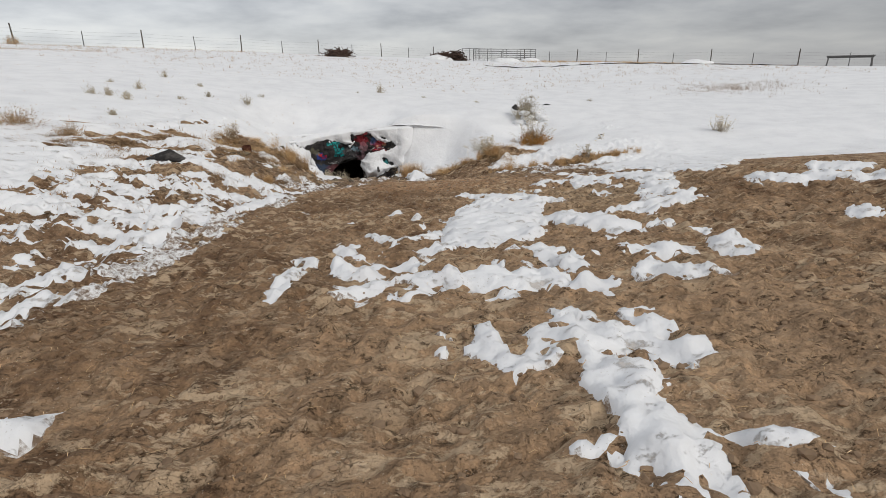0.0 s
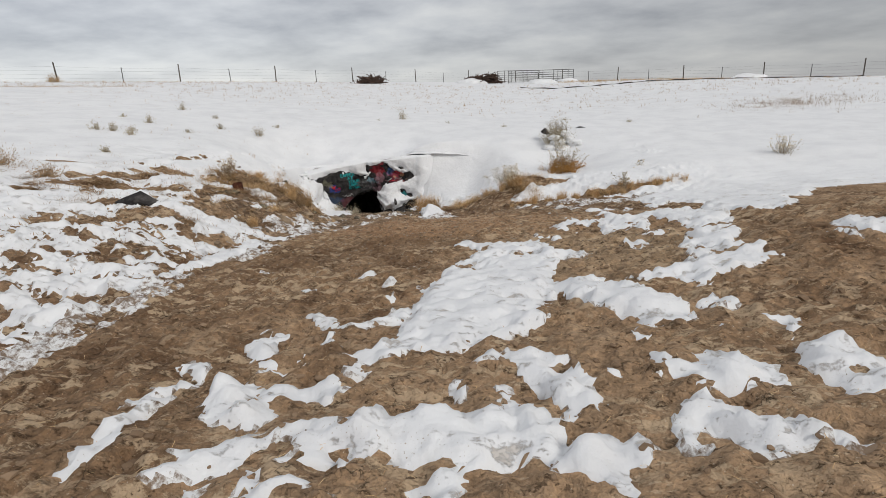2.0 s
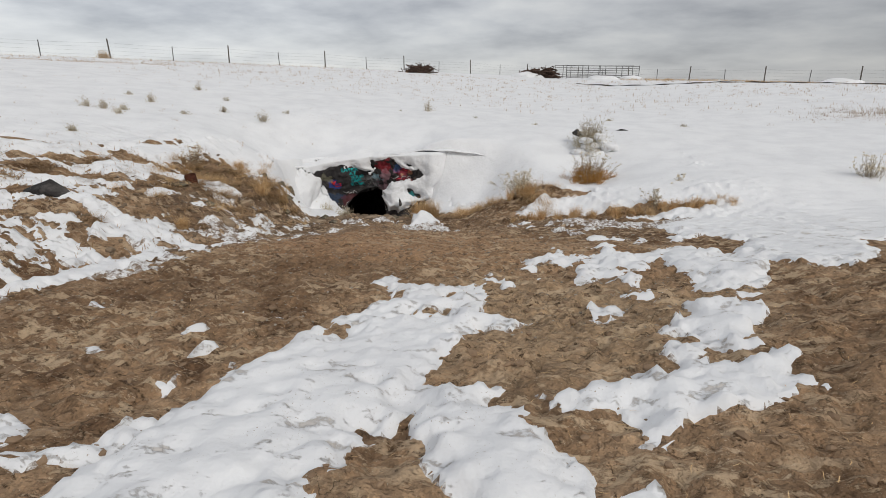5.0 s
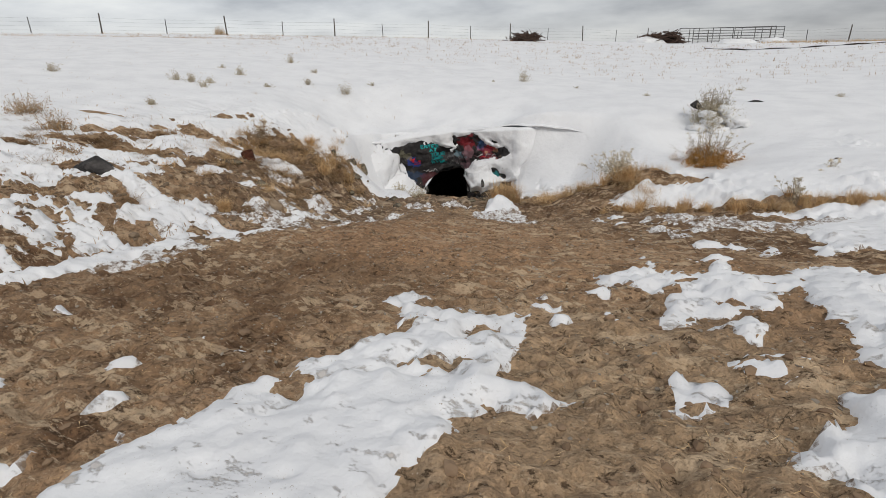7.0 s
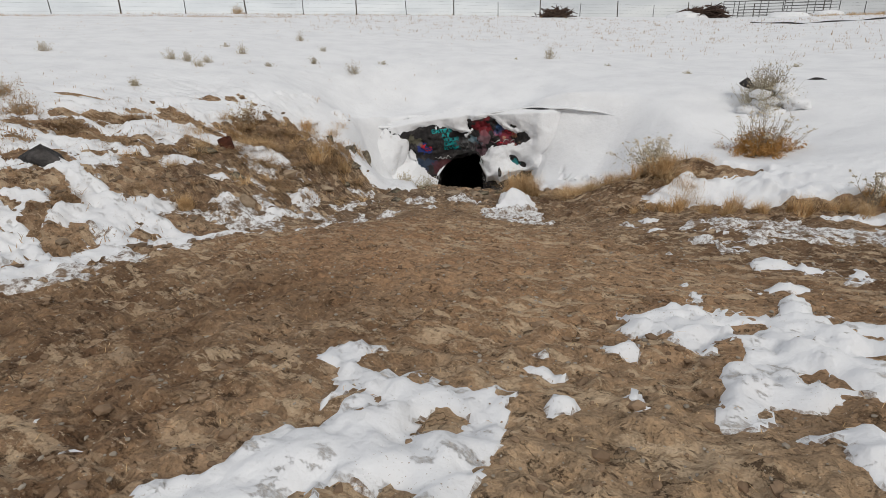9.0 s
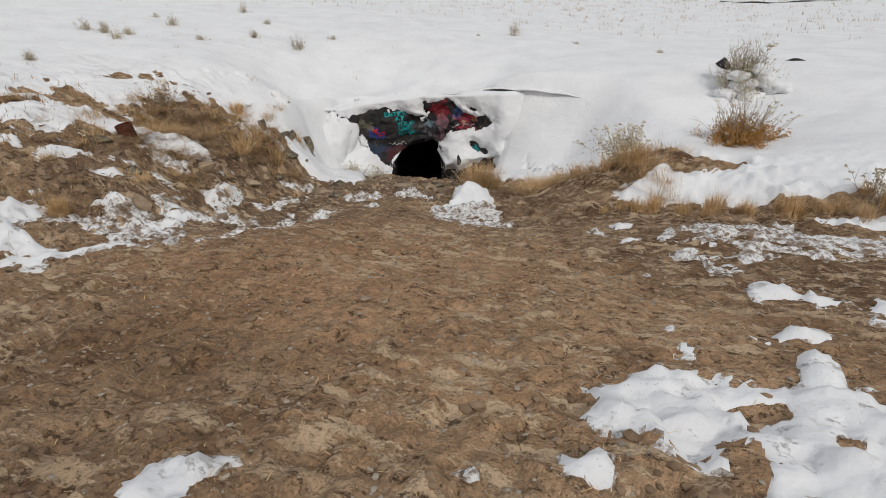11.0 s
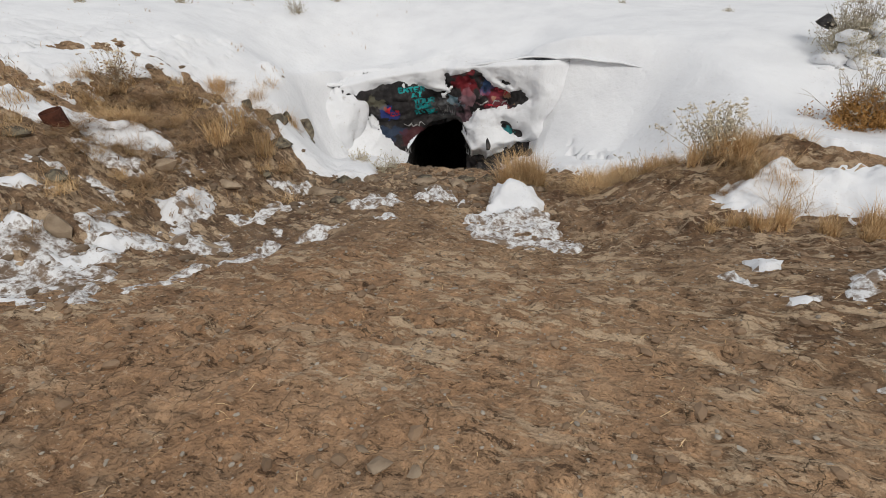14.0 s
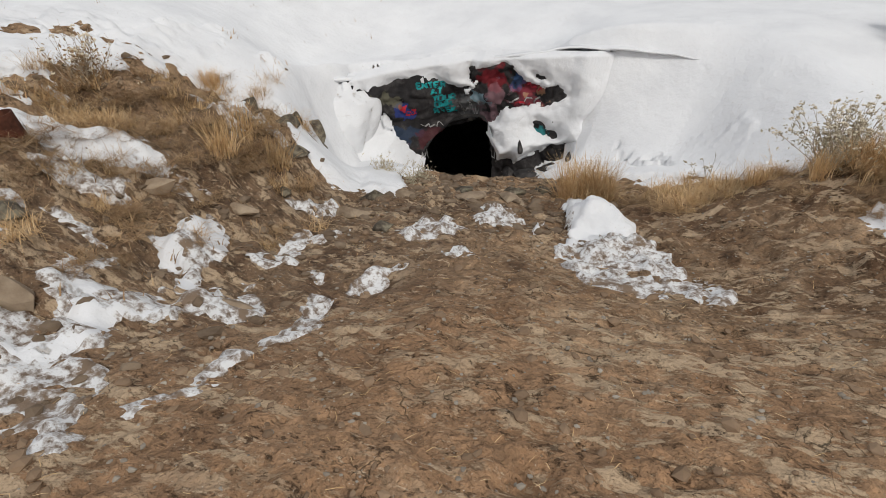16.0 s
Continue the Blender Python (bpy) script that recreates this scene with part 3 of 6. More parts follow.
frost(-2.12, 15.45, 0.08, 0.06, 90); frost(-1.90, 15.23, 0.06, 0.04, 135); frost(-1.40, 14.97, 0.16, 0.11, 150); frost(-1.38, 15.07, 0.10, 0.06, 0); frost(-0.50, 15.32, 0.12, 0.06, 90)
frost(-0.05, 15.45, 0.70, 0.47, 90); frost(0.51, 15.12, 0.25, 0.17, 105); frost(0.56, 15.35, 0.09, 0.04, 120); frost(0.58, 14.90, 0.19, 0.09, 150); frost(3.25, 14.80, 0.09, 0.04, 30)
frost(3.33, 14.63, 0.81, 0.19, 45); frost(3.73, 15.12, 0.18, 0.08, 0); frost(3.77, 14.81, 0.12, 0.03, 60); frost(4.63, 14.81, 0.46, 0.11, 15); frost(4.73, 14.65, 0.68, 0.21, 30)
frost(5.26, 14.92, 0.18, 0.04, 30); frost(-1.84, 15.57, 0.37, 0.25, 60); frost(-1.50, 16.04, 0.18, 0.04, 120); frost(-1.39, 16.34, 0.47, 0.21, 105); frost(-1.15, 16.22, 0.20, 0.06, 90)
frost(0.33, 15.87, 0.09, 0.04, 90); frost(-1.55, 16.72, 0.18, 0.04, 90)
patch(1.45, 1.48, 0.10, 0.06, 90); patch(1.54, 1.43, 0.06, 0.04, 15); patch(-2.11, 2.24, 0.06, 0.04, 105); patch(-1.97, 2.17, 0.16, 0.11, 120); patch(-1.90, 2.27, 0.06, 0.04, 90)
patch(0.73, 1.76, 0.09, 0.04, 15); patch(0.82, 1.59, 0.20, 0.06, 105); patch(0.98, 2.03, 0.71, 0.17, 90); patch(1.08, 2.22, 0.24, 0.11, 60); patch(1.10, 1.69, 0.36, 0.09, 90)
patch(1.16, 1.93, 0.18, 0.04, 105); patch(1.36, 1.82, 0.09, 0.04, 0); patch(1.45, 1.77, 0.20, 0.06, 0); patch(1.54, 1.82, 0.09, 0.04, 0); patch(1.69, 1.58, 0.06, 0.04, 60)
patch(0.10, 2.90, 0.09, 0.04, 90); patch(0.32, 2.87, 0.12, 0.06, 75); patch(0.42, 2.78, 0.36, 0.09, 105); patch(0.50, 2.58, 0.12, 0.06, 15); patch(0.67, 2.67, 0.19, 0.09, 0)
patch(0.82, 3.01, 0.36, 0.09, 60); patch(0.95, 2.63, 0.10, 0.06, 90); patch(1.00, 3.31, 0.09, 0.04, 165); patch(1.10, 2.90, 0.48, 0.22, 0); patch(1.12, 3.29, 0.08, 0.06, 15)
patch(1.34, 2.60, 0.08, 0.06, 75); patch(1.43, 2.91, 0.44, 0.14, 90); patch(1.46, 3.30, 0.06, 0.04, 0); patch(1.53, 3.06, 0.27, 0.09, 90); patch(1.60, 2.63, 0.10, 0.06, 90)
patch(-1.27, 4.21, 0.36, 0.09, 90); patch(-1.22, 4.00, 0.10, 0.06, 45); patch(-0.66, 4.47, 0.27, 0.09, 150); patch(-0.59, 3.96, 0.20, 0.06, 135); patch(-0.50, 3.79, 0.06, 0.04, 75)
patch(-0.49, 4.06, 0.28, 0.13, 45); patch(-0.43, 4.31, 0.06, 0.04, 105); patch(-0.25, 3.85, 0.09, 0.04, 120); patch(-0.21, 4.21, 0.06, 0.04, 135); patch(-0.14, 3.77, 0.19, 0.09, 0)
patch(-0.02, 4.02, 0.18, 0.04, 0); patch(-0.02, 4.17, 0.19, 0.13, 135); patch(0.10, 3.71, 0.09, 0.02, 15); patch(0.15, 4.00, 0.14, 0.04, 105); patch(0.55, 3.82, 0.19, 0.13, 0)
patch(0.62, 4.50, 0.14, 0.06, 0); patch(0.63, 3.89, 0.21, 0.14, 90); patch(0.65, 4.22, 0.61, 0.28, 0); patch(1.08, 4.33, 0.41, 0.13, 105); patch(1.20, 4.40, 0.06, 0.04, 135)
patch(1.35, 4.02, 0.25, 0.17, 165); patch(1.42, 3.85, 0.20, 0.06, 120); patch(1.50, 4.10, 0.17, 0.11, 0); patch(1.82, 4.08, 0.10, 0.06, 105); patch(1.94, 4.37, 0.27, 0.09, 60)
patch(2.10, 4.07, 0.06, 0.04, 105); patch(2.13, 4.22, 0.34, 0.11, 135); patch(2.26, 4.08, 0.17, 0.11, 30); patch(2.38, 4.10, 0.12, 0.06, 105); patch(2.50, 3.97, 0.08, 0.06, 120)
patch(2.82, 4.47, 0.08, 0.06, 60); patch(-1.36, 4.84, 0.20, 0.06, 45); patch(-1.34, 5.29, 0.12, 0.06, 150); patch(-1.34, 4.96, 0.09, 0.03, 45); patch(-1.27, 4.57, 0.19, 0.09, 75)
patch(-1.20, 5.13, 0.18, 0.04, 105); patch(-1.20, 4.91, 0.09, 0.04, 15); patch(-0.80, 5.26, 0.18, 0.08, 165); patch(-0.70, 4.71, 0.36, 0.17, 120); patch(-0.56, 4.84, 0.18, 0.04, 135)
patch(-0.47, 4.56, 0.19, 0.09, 90); patch(-0.47, 5.35, 0.08, 0.06, 90); patch(-0.32, 4.80, 0.30, 0.14, 0); patch(-0.12, 4.67, 0.14, 0.06, 90); patch(-0.05, 5.12, 0.20, 0.06, 90)
patch(-0.05, 5.25, 0.14, 0.04, 165); patch(-0.03, 4.73, 0.06, 0.04, 60); patch(0.01, 5.03, 0.12, 0.03, 75); patch(0.10, 5.35, 0.30, 0.14, 165); patch(0.68, 4.75, 0.10, 0.06, 105)
patch(0.80, 5.00, 0.09, 0.03, 60); patch(0.87, 5.12, 0.13, 0.09, 45); patch(0.93, 4.62, 0.09, 0.04, 90); patch(1.13, 5.14, 0.24, 0.11, 165); patch(1.25, 4.85, 0.48, 0.15, 120)
patch(1.27, 5.12, 0.18, 0.06, 120); patch(1.38, 4.54, 0.18, 0.04, 60); patch(1.45, 4.79, 0.14, 0.06, 120); patch(1.65, 4.77, 0.06, 0.04, 150); patch(1.98, 5.35, 0.08, 0.06, 90)
patch(2.00, 4.94, 0.13, 0.09, 90); patch(2.24, 4.70, 0.37, 0.25, 0); patch(2.28, 4.89, 0.21, 0.14, 75); patch(2.65, 5.47, 0.09, 0.04, 120); patch(2.85, 4.95, 0.18, 0.04, 75)
patch(3.00, 4.80, 0.37, 0.25, 60); patch(3.04, 5.40, 0.14, 0.04, 60); patch(3.27, 4.95, 0.14, 0.06, 45); patch(-0.92, 5.58, 0.45, 0.11, 105); patch(-0.87, 5.85, 0.13, 0.09, 90)
patch(-0.67, 6.38, 0.14, 0.04, 165); patch(-0.59, 6.26, 0.19, 0.09, 135); patch(-0.40, 5.65, 0.06, 0.04, 45); patch(-0.33, 6.01, 0.08, 0.06, 15); patch(-0.24, 5.53, 0.20, 0.06, 165)
patch(-0.22, 5.95, 0.18, 0.04, 0); patch(-0.13, 5.95, 0.09, 0.04, 120); patch(-0.02, 6.10, 0.34, 0.11, 15); patch(0.02, 6.47, 0.06, 0.04, 105); patch(0.14, 6.33, 0.23, 0.11, 105)
patch(0.19, 5.52, 0.16, 0.11, 105); patch(1.12, 5.72, 0.35, 0.11, 45); patch(1.18, 6.06, 0.48, 0.22, 75); patch(1.23, 5.67, 0.09, 0.04, 60); patch(1.40, 6.06, 0.18, 0.04, 90)
patch(1.87, 6.20, 0.09, 0.04, 120); patch(2.14, 6.39, 0.73, 0.33, 120); patch(2.18, 5.80, 0.17, 0.17, 0); patch(2.33, 5.68, 0.06, 0.04, 45); patch(2.53, 6.34, 0.14, 0.06, 120)
patch(2.85, 6.05, 0.16, 0.11, 135); patch(2.98, 5.61, 0.09, 0.04, 90); patch(3.07, 5.60, 0.19, 0.09, 120); patch(-1.09, 7.44, 0.09, 0.04, 135); patch(-0.18, 7.47, 0.14, 0.04, 60)
patch(-0.07, 6.89, 0.14, 0.06, 90); patch(0.30, 7.07, 0.24, 0.11, 120); patch(1.00, 7.36, 2.20, 0.69, 75); patch(1.51, 6.72, 0.24, 0.11, 75); patch(1.83, 6.97, 0.36, 0.17, 0)
patch(2.02, 7.10, 0.18, 0.04, 165); patch(2.37, 6.99, 0.09, 0.02, 150); patch(2.50, 6.91, 0.12, 0.06, 165); patch(2.64, 7.04, 0.27, 0.09, 45); patch(2.83, 7.07, 0.33, 0.15, 30)
patch(2.98, 6.67, 0.23, 0.11, 75); patch(3.10, 6.75, 0.20, 0.06, 45); patch(3.31, 7.13, 0.61, 0.28, 30); patch(3.57, 7.31, 0.46, 0.11, 150); patch(3.57, 6.96, 0.12, 0.03, 30)
patch(3.78, 7.30, 0.35, 0.08, 75); patch(3.92, 7.46, 0.06, 0.04, 60); patch(4.68, 7.45, 0.10, 0.06, 150); patch(4.78, 7.40, 0.13, 0.09, 45); patch(-2.02, 8.42, 0.09, 0.04, 0)
patch(-0.57, 7.84, 0.10, 0.06, 150); patch(-0.50, 7.82, 0.09, 0.04, 30); patch(-0.35, 8.35, 0.09, 0.02, 120); patch(0.05, 8.40, 0.14, 0.04, 75); patch(0.38, 7.67, 0.09, 0.04, 90)
patch(0.67, 8.47, 0.14, 0.04, 60); patch(2.04, 8.30, 0.28, 0.13, 0); patch(2.14, 8.18, 0.06, 0.04, 60); patch(2.22, 8.37, 0.14, 0.04, 165); patch(3.34, 7.66, 0.23, 0.11, 60)
patch(3.64, 7.76, 0.24, 0.11, 165); patch(3.75, 8.36, 0.53, 0.17, 30); patch(3.77, 8.28, 0.61, 0.28, 75); patch(4.10, 8.45, 0.18, 0.04, 75); patch(0.80, 9.47, 0.08, 0.08, 0)
patch(0.90, 9.25, 0.20, 0.06, 90); patch(1.28, 9.40, 0.53, 0.17, 0); patch(1.65, 9.47, 0.19, 0.09, 30); patch(1.80, 9.21, 0.18, 0.08, 105); patch(2.89, 8.71, 0.12, 0.06, 30)
patch(2.93, 8.57, 0.19, 0.13, 60); patch(3.05, 8.63, 0.18, 0.06, 90); patch(3.32, 8.97, 0.21, 0.14, 45); patch(3.33, 9.41, 0.09, 0.04, 90); patch(3.43, 9.02, 0.18, 0.04, 30)
patch(3.63, 8.68, 0.10, 0.06, 75); patch(4.20, 8.97, 0.13, 0.09, 30); patch(4.26, 9.28, 0.14, 0.04, 45); patch(-4.70, 10.45, 0.19, 0.09, 150); patch(0.65, 9.57, 0.14, 0.14, 0)
patch(0.72, 9.65, 0.20, 0.06, 60); patch(0.83, 10.10, 0.09, 0.02, 15); patch(1.20, 9.57, 0.08, 0.06, 0); patch(1.80, 10.10, 0.09, 0.04, 0); patch(1.87, 9.90, 0.14, 0.06, 0)
patch(2.05, 9.52, 0.10, 0.06, 45); patch(2.15, 10.31, 0.08, 0.06, 15); patch(2.25, 10.25, 0.16, 0.11, 0); patch(2.39, 9.74, 0.14, 0.06, 105); patch(2.68, 10.47, 0.13, 0.09, 150)
patch(2.96, 9.77, 0.14, 0.06, 75); patch(2.98, 10.21, 0.62, 0.15, 75); patch(3.28, 9.65, 0.18, 0.04, 15); patch(3.30, 10.40, 0.61, 0.28, 45); patch(3.32, 9.65, 0.18, 0.06, 30)
patch(3.33, 9.60, 0.19, 0.09, 75); patch(3.43, 9.79, 0.06, 0.04, 30); patch(3.55, 10.33, 0.18, 0.08, 75); patch(3.98, 9.83, 0.36, 0.09, 90); patch(4.44, 10.00, 0.97, 0.30, 60)
patch(4.48, 9.51, 0.26, 0.08, 45); patch(-4.76, 10.71, 0.23, 0.06, 75); patch(-4.60, 10.81, 0.37, 0.17, 75); patch(-4.55, 11.20, 0.06, 0.04, 45); patch(-4.53, 10.63, 0.26, 0.08, 75)
patch(-4.02, 11.47, 0.27, 0.06, 75); patch(-3.97, 10.88, 0.53, 0.17, 75); patch(-3.85, 11.20, 0.61, 0.28, 75); patch(2.20, 10.92, 0.14, 0.04, 120); patch(2.28, 10.57, 0.08, 0.06, 90)
patch(2.47, 11.18, 0.09, 0.04, 30); patch(2.56, 11.06, 0.41, 0.13, 30); patch(2.67, 11.49, 0.06, 0.04, 105); patch(3.19, 10.94, 1.06, 0.33, 15); patch(3.33, 11.41, 0.27, 0.09, 90)
patch(4.03, 11.50, 0.28, 0.13, 75); patch(4.35, 10.59, 1.15, 0.52, 90); patch(4.95, 11.33, 0.18, 0.04, 60); patch(4.96, 10.63, 0.27, 0.06, 60); patch(5.00, 11.06, 0.80, 0.19, 60)
patch(-5.37, 12.31, 0.27, 0.06, 90); patch(-5.16, 12.16, 0.37, 0.17, 135); patch(-5.11, 11.93, 0.36, 0.09, 150); patch(-4.89, 11.97, 0.19, 0.09, 75); patch(-3.81, 11.61, 0.48, 0.15, 105)
patch(-3.70, 11.80, 0.20, 0.06, 135); patch(3.07, 11.79, 0.06, 0.04, 105); patch(3.30, 11.92, 0.27, 0.09, 30); patch(3.34, 11.63, 0.12, 0.08, 30); patch(3.35, 12.00, 0.18, 0.04, 45)
patch(3.92, 12.46, 0.06, 0.04, 60); patch(4.35, 11.70, 0.33, 0.22, 15); patch(5.25, 11.63, 0.35, 0.08, 45); patch(5.42, 11.81, 0.18, 0.04, 60); patch(-5.80, 13.20, 0.18, 0.04, 15)
patch(-5.54, 13.37, 0.21, 0.14, 0); patch(-5.41, 13.45, 0.18, 0.04, 75); patch(-4.91, 13.02, 0.08, 0.06, 30); patch(-4.72, 13.02, 0.24, 0.11, 30); patch(-4.60, 12.87, 0.25, 0.25, 0)
patch(-4.55, 12.92, 0.35, 0.11, 75); patch(-4.02, 12.76, 0.18, 0.08, 75); patch(-4.01, 13.11, 0.06, 0.04, 45); patch(-3.97, 12.92, 0.23, 0.11, 75); patch(-3.82, 13.04, 0.12, 0.08, 30)
patch(-3.47, 12.63, 0.24, 0.11, 45); patch(-3.45, 12.76, 0.08, 0.06, 15); patch(-3.22, 13.14, 0.18, 0.04, 60); patch(-2.99, 13.19, 0.30, 0.14, 30); patch(-2.98, 12.57, 0.09, 0.04, 120)
patch(-2.96, 12.86, 0.41, 0.13, 105); patch(-2.87, 13.40, 0.06, 0.04, 90); patch(-2.75, 13.20, 0.06, 0.04, 45); patch(3.19, 12.63, 0.09, 0.04, 105); patch(3.32, 12.80, 0.25, 0.17, 75)
patch(3.58, 12.80, 0.06, 0.04, 105); patch(3.60, 12.70, 0.14, 0.04, 75); patch(3.66, 12.74, 0.13, 0.09, 30); patch(3.80, 12.78, 0.06, 0.04, 45); patch(3.98, 12.63, 0.19, 0.09, 90)
patch(4.03, 12.80, 0.09, 0.04, 75); patch(4.55, 12.77, 0.19, 0.09, 120); patch(4.57, 12.99, 0.14, 0.04, 30); patch(4.72, 12.80, 0.14, 0.04, 60); patch(4.83, 13.08, 0.48, 0.15, 45)
patch(4.98, 13.39, 0.06, 0.04, 30); patch(5.83, 13.22, 0.91, 0.41, 60); patch(5.94, 12.77, 0.24, 0.11, 75); patch(-6.30, 13.61, 0.29, 0.19, 150); patch(-5.87, 13.67, 0.50, 0.50, 0)
patch(-5.81, 14.16, 0.44, 0.14, 45); patch(-5.59, 14.49, 0.06, 0.04, 30); patch(-5.15, 14.50, 0.28, 0.13, 60); patch(-5.10, 14.22, 1.16, 0.28, 15); patch(-5.01, 14.00, 0.17, 0.11, 105)
patch(-4.37, 14.15, 0.16, 0.11, 120); patch(-4.07, 14.48, 0.20, 0.06, 90); patch(-4.02, 14.28, 0.09, 0.04, 90); patch(-3.34, 14.12, 0.48, 0.22, 105); patch(-3.05, 13.82, 0.36, 0.09, 105)
patch(-3.01, 13.52, 0.06, 0.04, 120); patch(-2.36, 14.36, 0.06, 0.04, 135); patch(2.08, 14.42, 0.18, 0.08, 105); patch(2.13, 14.42, 0.16, 0.11, 75); patch(2.24, 13.70, 0.14, 0.04, 120)
patch(2.27, 13.74, 0.10, 0.06, 30); patch(6.35, 13.95, 0.54, 0.17, 45); patch(6.38, 13.68, 0.27, 0.06, 60); patch(6.66, 14.33, 0.20, 0.06, 45); patch(-4.32, 14.67, 0.29, 0.19, 15)
patch(-4.32, 14.85, 0.18, 0.04, 0); patch(-4.10, 14.82, 0.10, 0.06, 90); patch(2.15, 14.57, 0.08, 0.06, 0); patch(-5.12, 16.37, 0.36, 0.09, 135); patch(-4.81, 16.11, 0.09, 0.04, 135)
patch(-4.74, 16.49, 0.69, 0.17, 135); patch(-4.35, 16.06, 0.26, 0.08, 120); patch(-0.90, 16.11, 0.18, 0.04, 90); patch(-0.60, 15.50, 0.18, 0.04, 75); patch(-0.55, 15.83, 0.36, 0.09, 75)
patch(-0.14, 16.42, 0.25, 0.17, 105); patch(-5.34, 16.55, 0.12, 0.06, 105); patch(-5.27, 16.60, 0.09, 0.04, 150); patch(-5.10, 17.09, 0.14, 0.04, 150); patch(-5.04, 16.89, 0.41, 0.13, 135)
patch(-0.52, 17.35, 0.46, 0.11, 90); patch(-0.47, 16.67, 0.69, 0.17, 90); patch(-0.45, 16.87, 0.82, 0.26, 105); patch(-0.14, 16.72, 0.14, 0.04, 120)
bare(-0.60, 4.64, 0.06, 0.04, 75); bare(3.52, 7.48, 0.06, 0.04, 15); bare(0.70, 8.06, 0.06, 0.04, 90); bare(1.38, 8.55, 0.10, 0.06, 30); bare(1.49, 9.23, 0.09, 0.04, 75)
bare(1.55, 9.22, 0.09, 0.09, 0); bare(2.85, 10.48, 0.14, 0.04, 75); bare(3.23, 10.27, 0.04, 0.04, 0); bare(2.83, 10.55, 0.06, 0.04, 90); bare(2.98, 10.94, 0.06, 0.04, 75)
bare(3.25, 10.77, 0.04, 0.04, 0); bare(4.54, 10.83, 0.06, 0.04, 15); bare(4.56, 10.83, 0.09, 0.04, 75)
patch(-3.2, 9.7, 1.7, 0.2, 85); patch(-2.85, 11.4, 0.9, 0.12, 72)
bits = random.Random(15)
for _ in range(45):
    bx, by = bits.uniform(-5.2, -1.2), bits.uniform(11.8, 16.4)
    if 0.0 < float(toe(np.array([bx]), np.array([by]))[0][0]) < 1.8:
        size = bits.uniform(0.08, 0.34)
        frost(bx, by, size, size * bits.uniform(0.3, 0.6), bits.gauss(35, 25))
patch(-8.0, 17.3, 1.6, 0.8, 30); patch(-6.4, 15.6, 0.9, 0.6, 60); patch(-6.3, 16.9, 0.6, 0.5, 0)
patch(-0.75, 19.6, 0.7, 0.5, 0); patch(0.2, 19.3, 0.7, 0.3, 5); patch(-0.9, 20.2, 0.6, 0.4, 0)
MIXED = STREAKY * (1 - 0.75 * SOILED) * smooth((TOE_D + 0.3) / 0.4) + 0.5 * hump(GX, GY, 7, 13.5, 8)
FINE = 1.3 * fbm(GX * 0.55, GY * 1.5 + GX * 0.2, 0.42, 5, 11, 0.72)
COVER = COVER + (0.022 + 0.20 * np.clip(MIXED, 0, 1)) * FINE + 0.05 * fbm(GX * 0.8, GY * 1.2, 0.2, 4, 16, 0.75) - 0.014

# depth of the snow: patches a few centimetres, drifts deeper
DEPTH = np.where(COVER > 0, 0.022 * np.tanh(COVER / 0.04) + 0.045 * np.tanh(np.maximum(COVER - 0.08, 0) / 0.15), np.maximum(COVER * 1.5, -0.08))
DEPTH += np.where(COVER > 0.02, 0.05 * (1 - 0.8 * smooth((COVER - 0.2) / 0.15)) * fbm(GX, GY, 0.22, 4, 12, 0.66) + 0.03 * smooth((COVER - 0.15) / 0.2) * fbm(GX, GY, 2.5, 3, 13), 0)
# drifts against the rock on both sides of the mouth, and the mound before it
DRIFT = 0.15 * hump(GX, GY, -4.3, 18.2, 0.8) + 0.5 * hump(GX, GY, -4.75, 19.3, 0.35) + 0.15 * hump(GX, GY, -4.15, 19.7, 0.25) + 0.08 * hump(GX, GY, -1.2, 20.45, 0.3) + 0.24 * hump(GX, GY, -0.45, 16.55, 0.1) + 0.04 * hump(GX, GY, -0.1, 16.0, 0.15)
SNOW_Z = BASE + DEPTH + DRIFT + (1.0 - 0.6 * smooth((COVER - 0.1) / 0.2)) * (SOIL - BASE)
CALM = np.clip(1.6 * hump(GX, GY, -4.9, 19.2, 1.0) + 1.4 * hump(GX, GY, -4.3, 18.2, 1.4) + 1.5 * hump(GX, GY, 0.4, 20.7, 2.2) + 1.2 * hump(GX, GY, -1.0, 20.6, 0.6) + 0.85 * smooth((GY - 16.5) / 1.5) * smooth(COVER / 0.2), 0, 1)
SNOW_Z = SNOW_Z * (1 - CALM) + CALM * (BASE + DRIFT + np.where(COVER > 0, 0.1, 0.0) + 0.04 * fbm(GX, GY, 1.2, 2, 14))
SNOW_Z = np.where(COVER > 0.06, np.maximum(SNOW_Z, SOIL + 0.04 * smooth((COVER - 0.06) / 0.1)), SNOW_Z)
# pockets and old footprints melted into the snow
DENTS = np.zeros(GX.shape)
for _ in range(900):
    mx, my, ma = marks.uniform(-3, 6), marks.uniform(0.8, 14.5), marks.uniform(0.035, 0.11)
    i0, i1 = np.searchsorted(AX, (mx - 0.3, mx + 0.3))
    j0, j1 = np.searchsorted(AY, (my - 0.3, my + 0.3))
    w = np.s_[j0:j1, i0:i1]
    DENTS[w] += marks.uniform(0.02, 0.065) * np.exp(-((GX[w] - mx) / ma) ** 2 - ((GY[w] - my) / (ma * 0.7)) ** 2 + 0.6 * FINE[w])
SNOW_Z = SNOW_Z - np.minimum(DENTS, 0.09)
COVER = np.where(DRIFT > 0.2, np.maximum(COVER, 0.1), COVER)
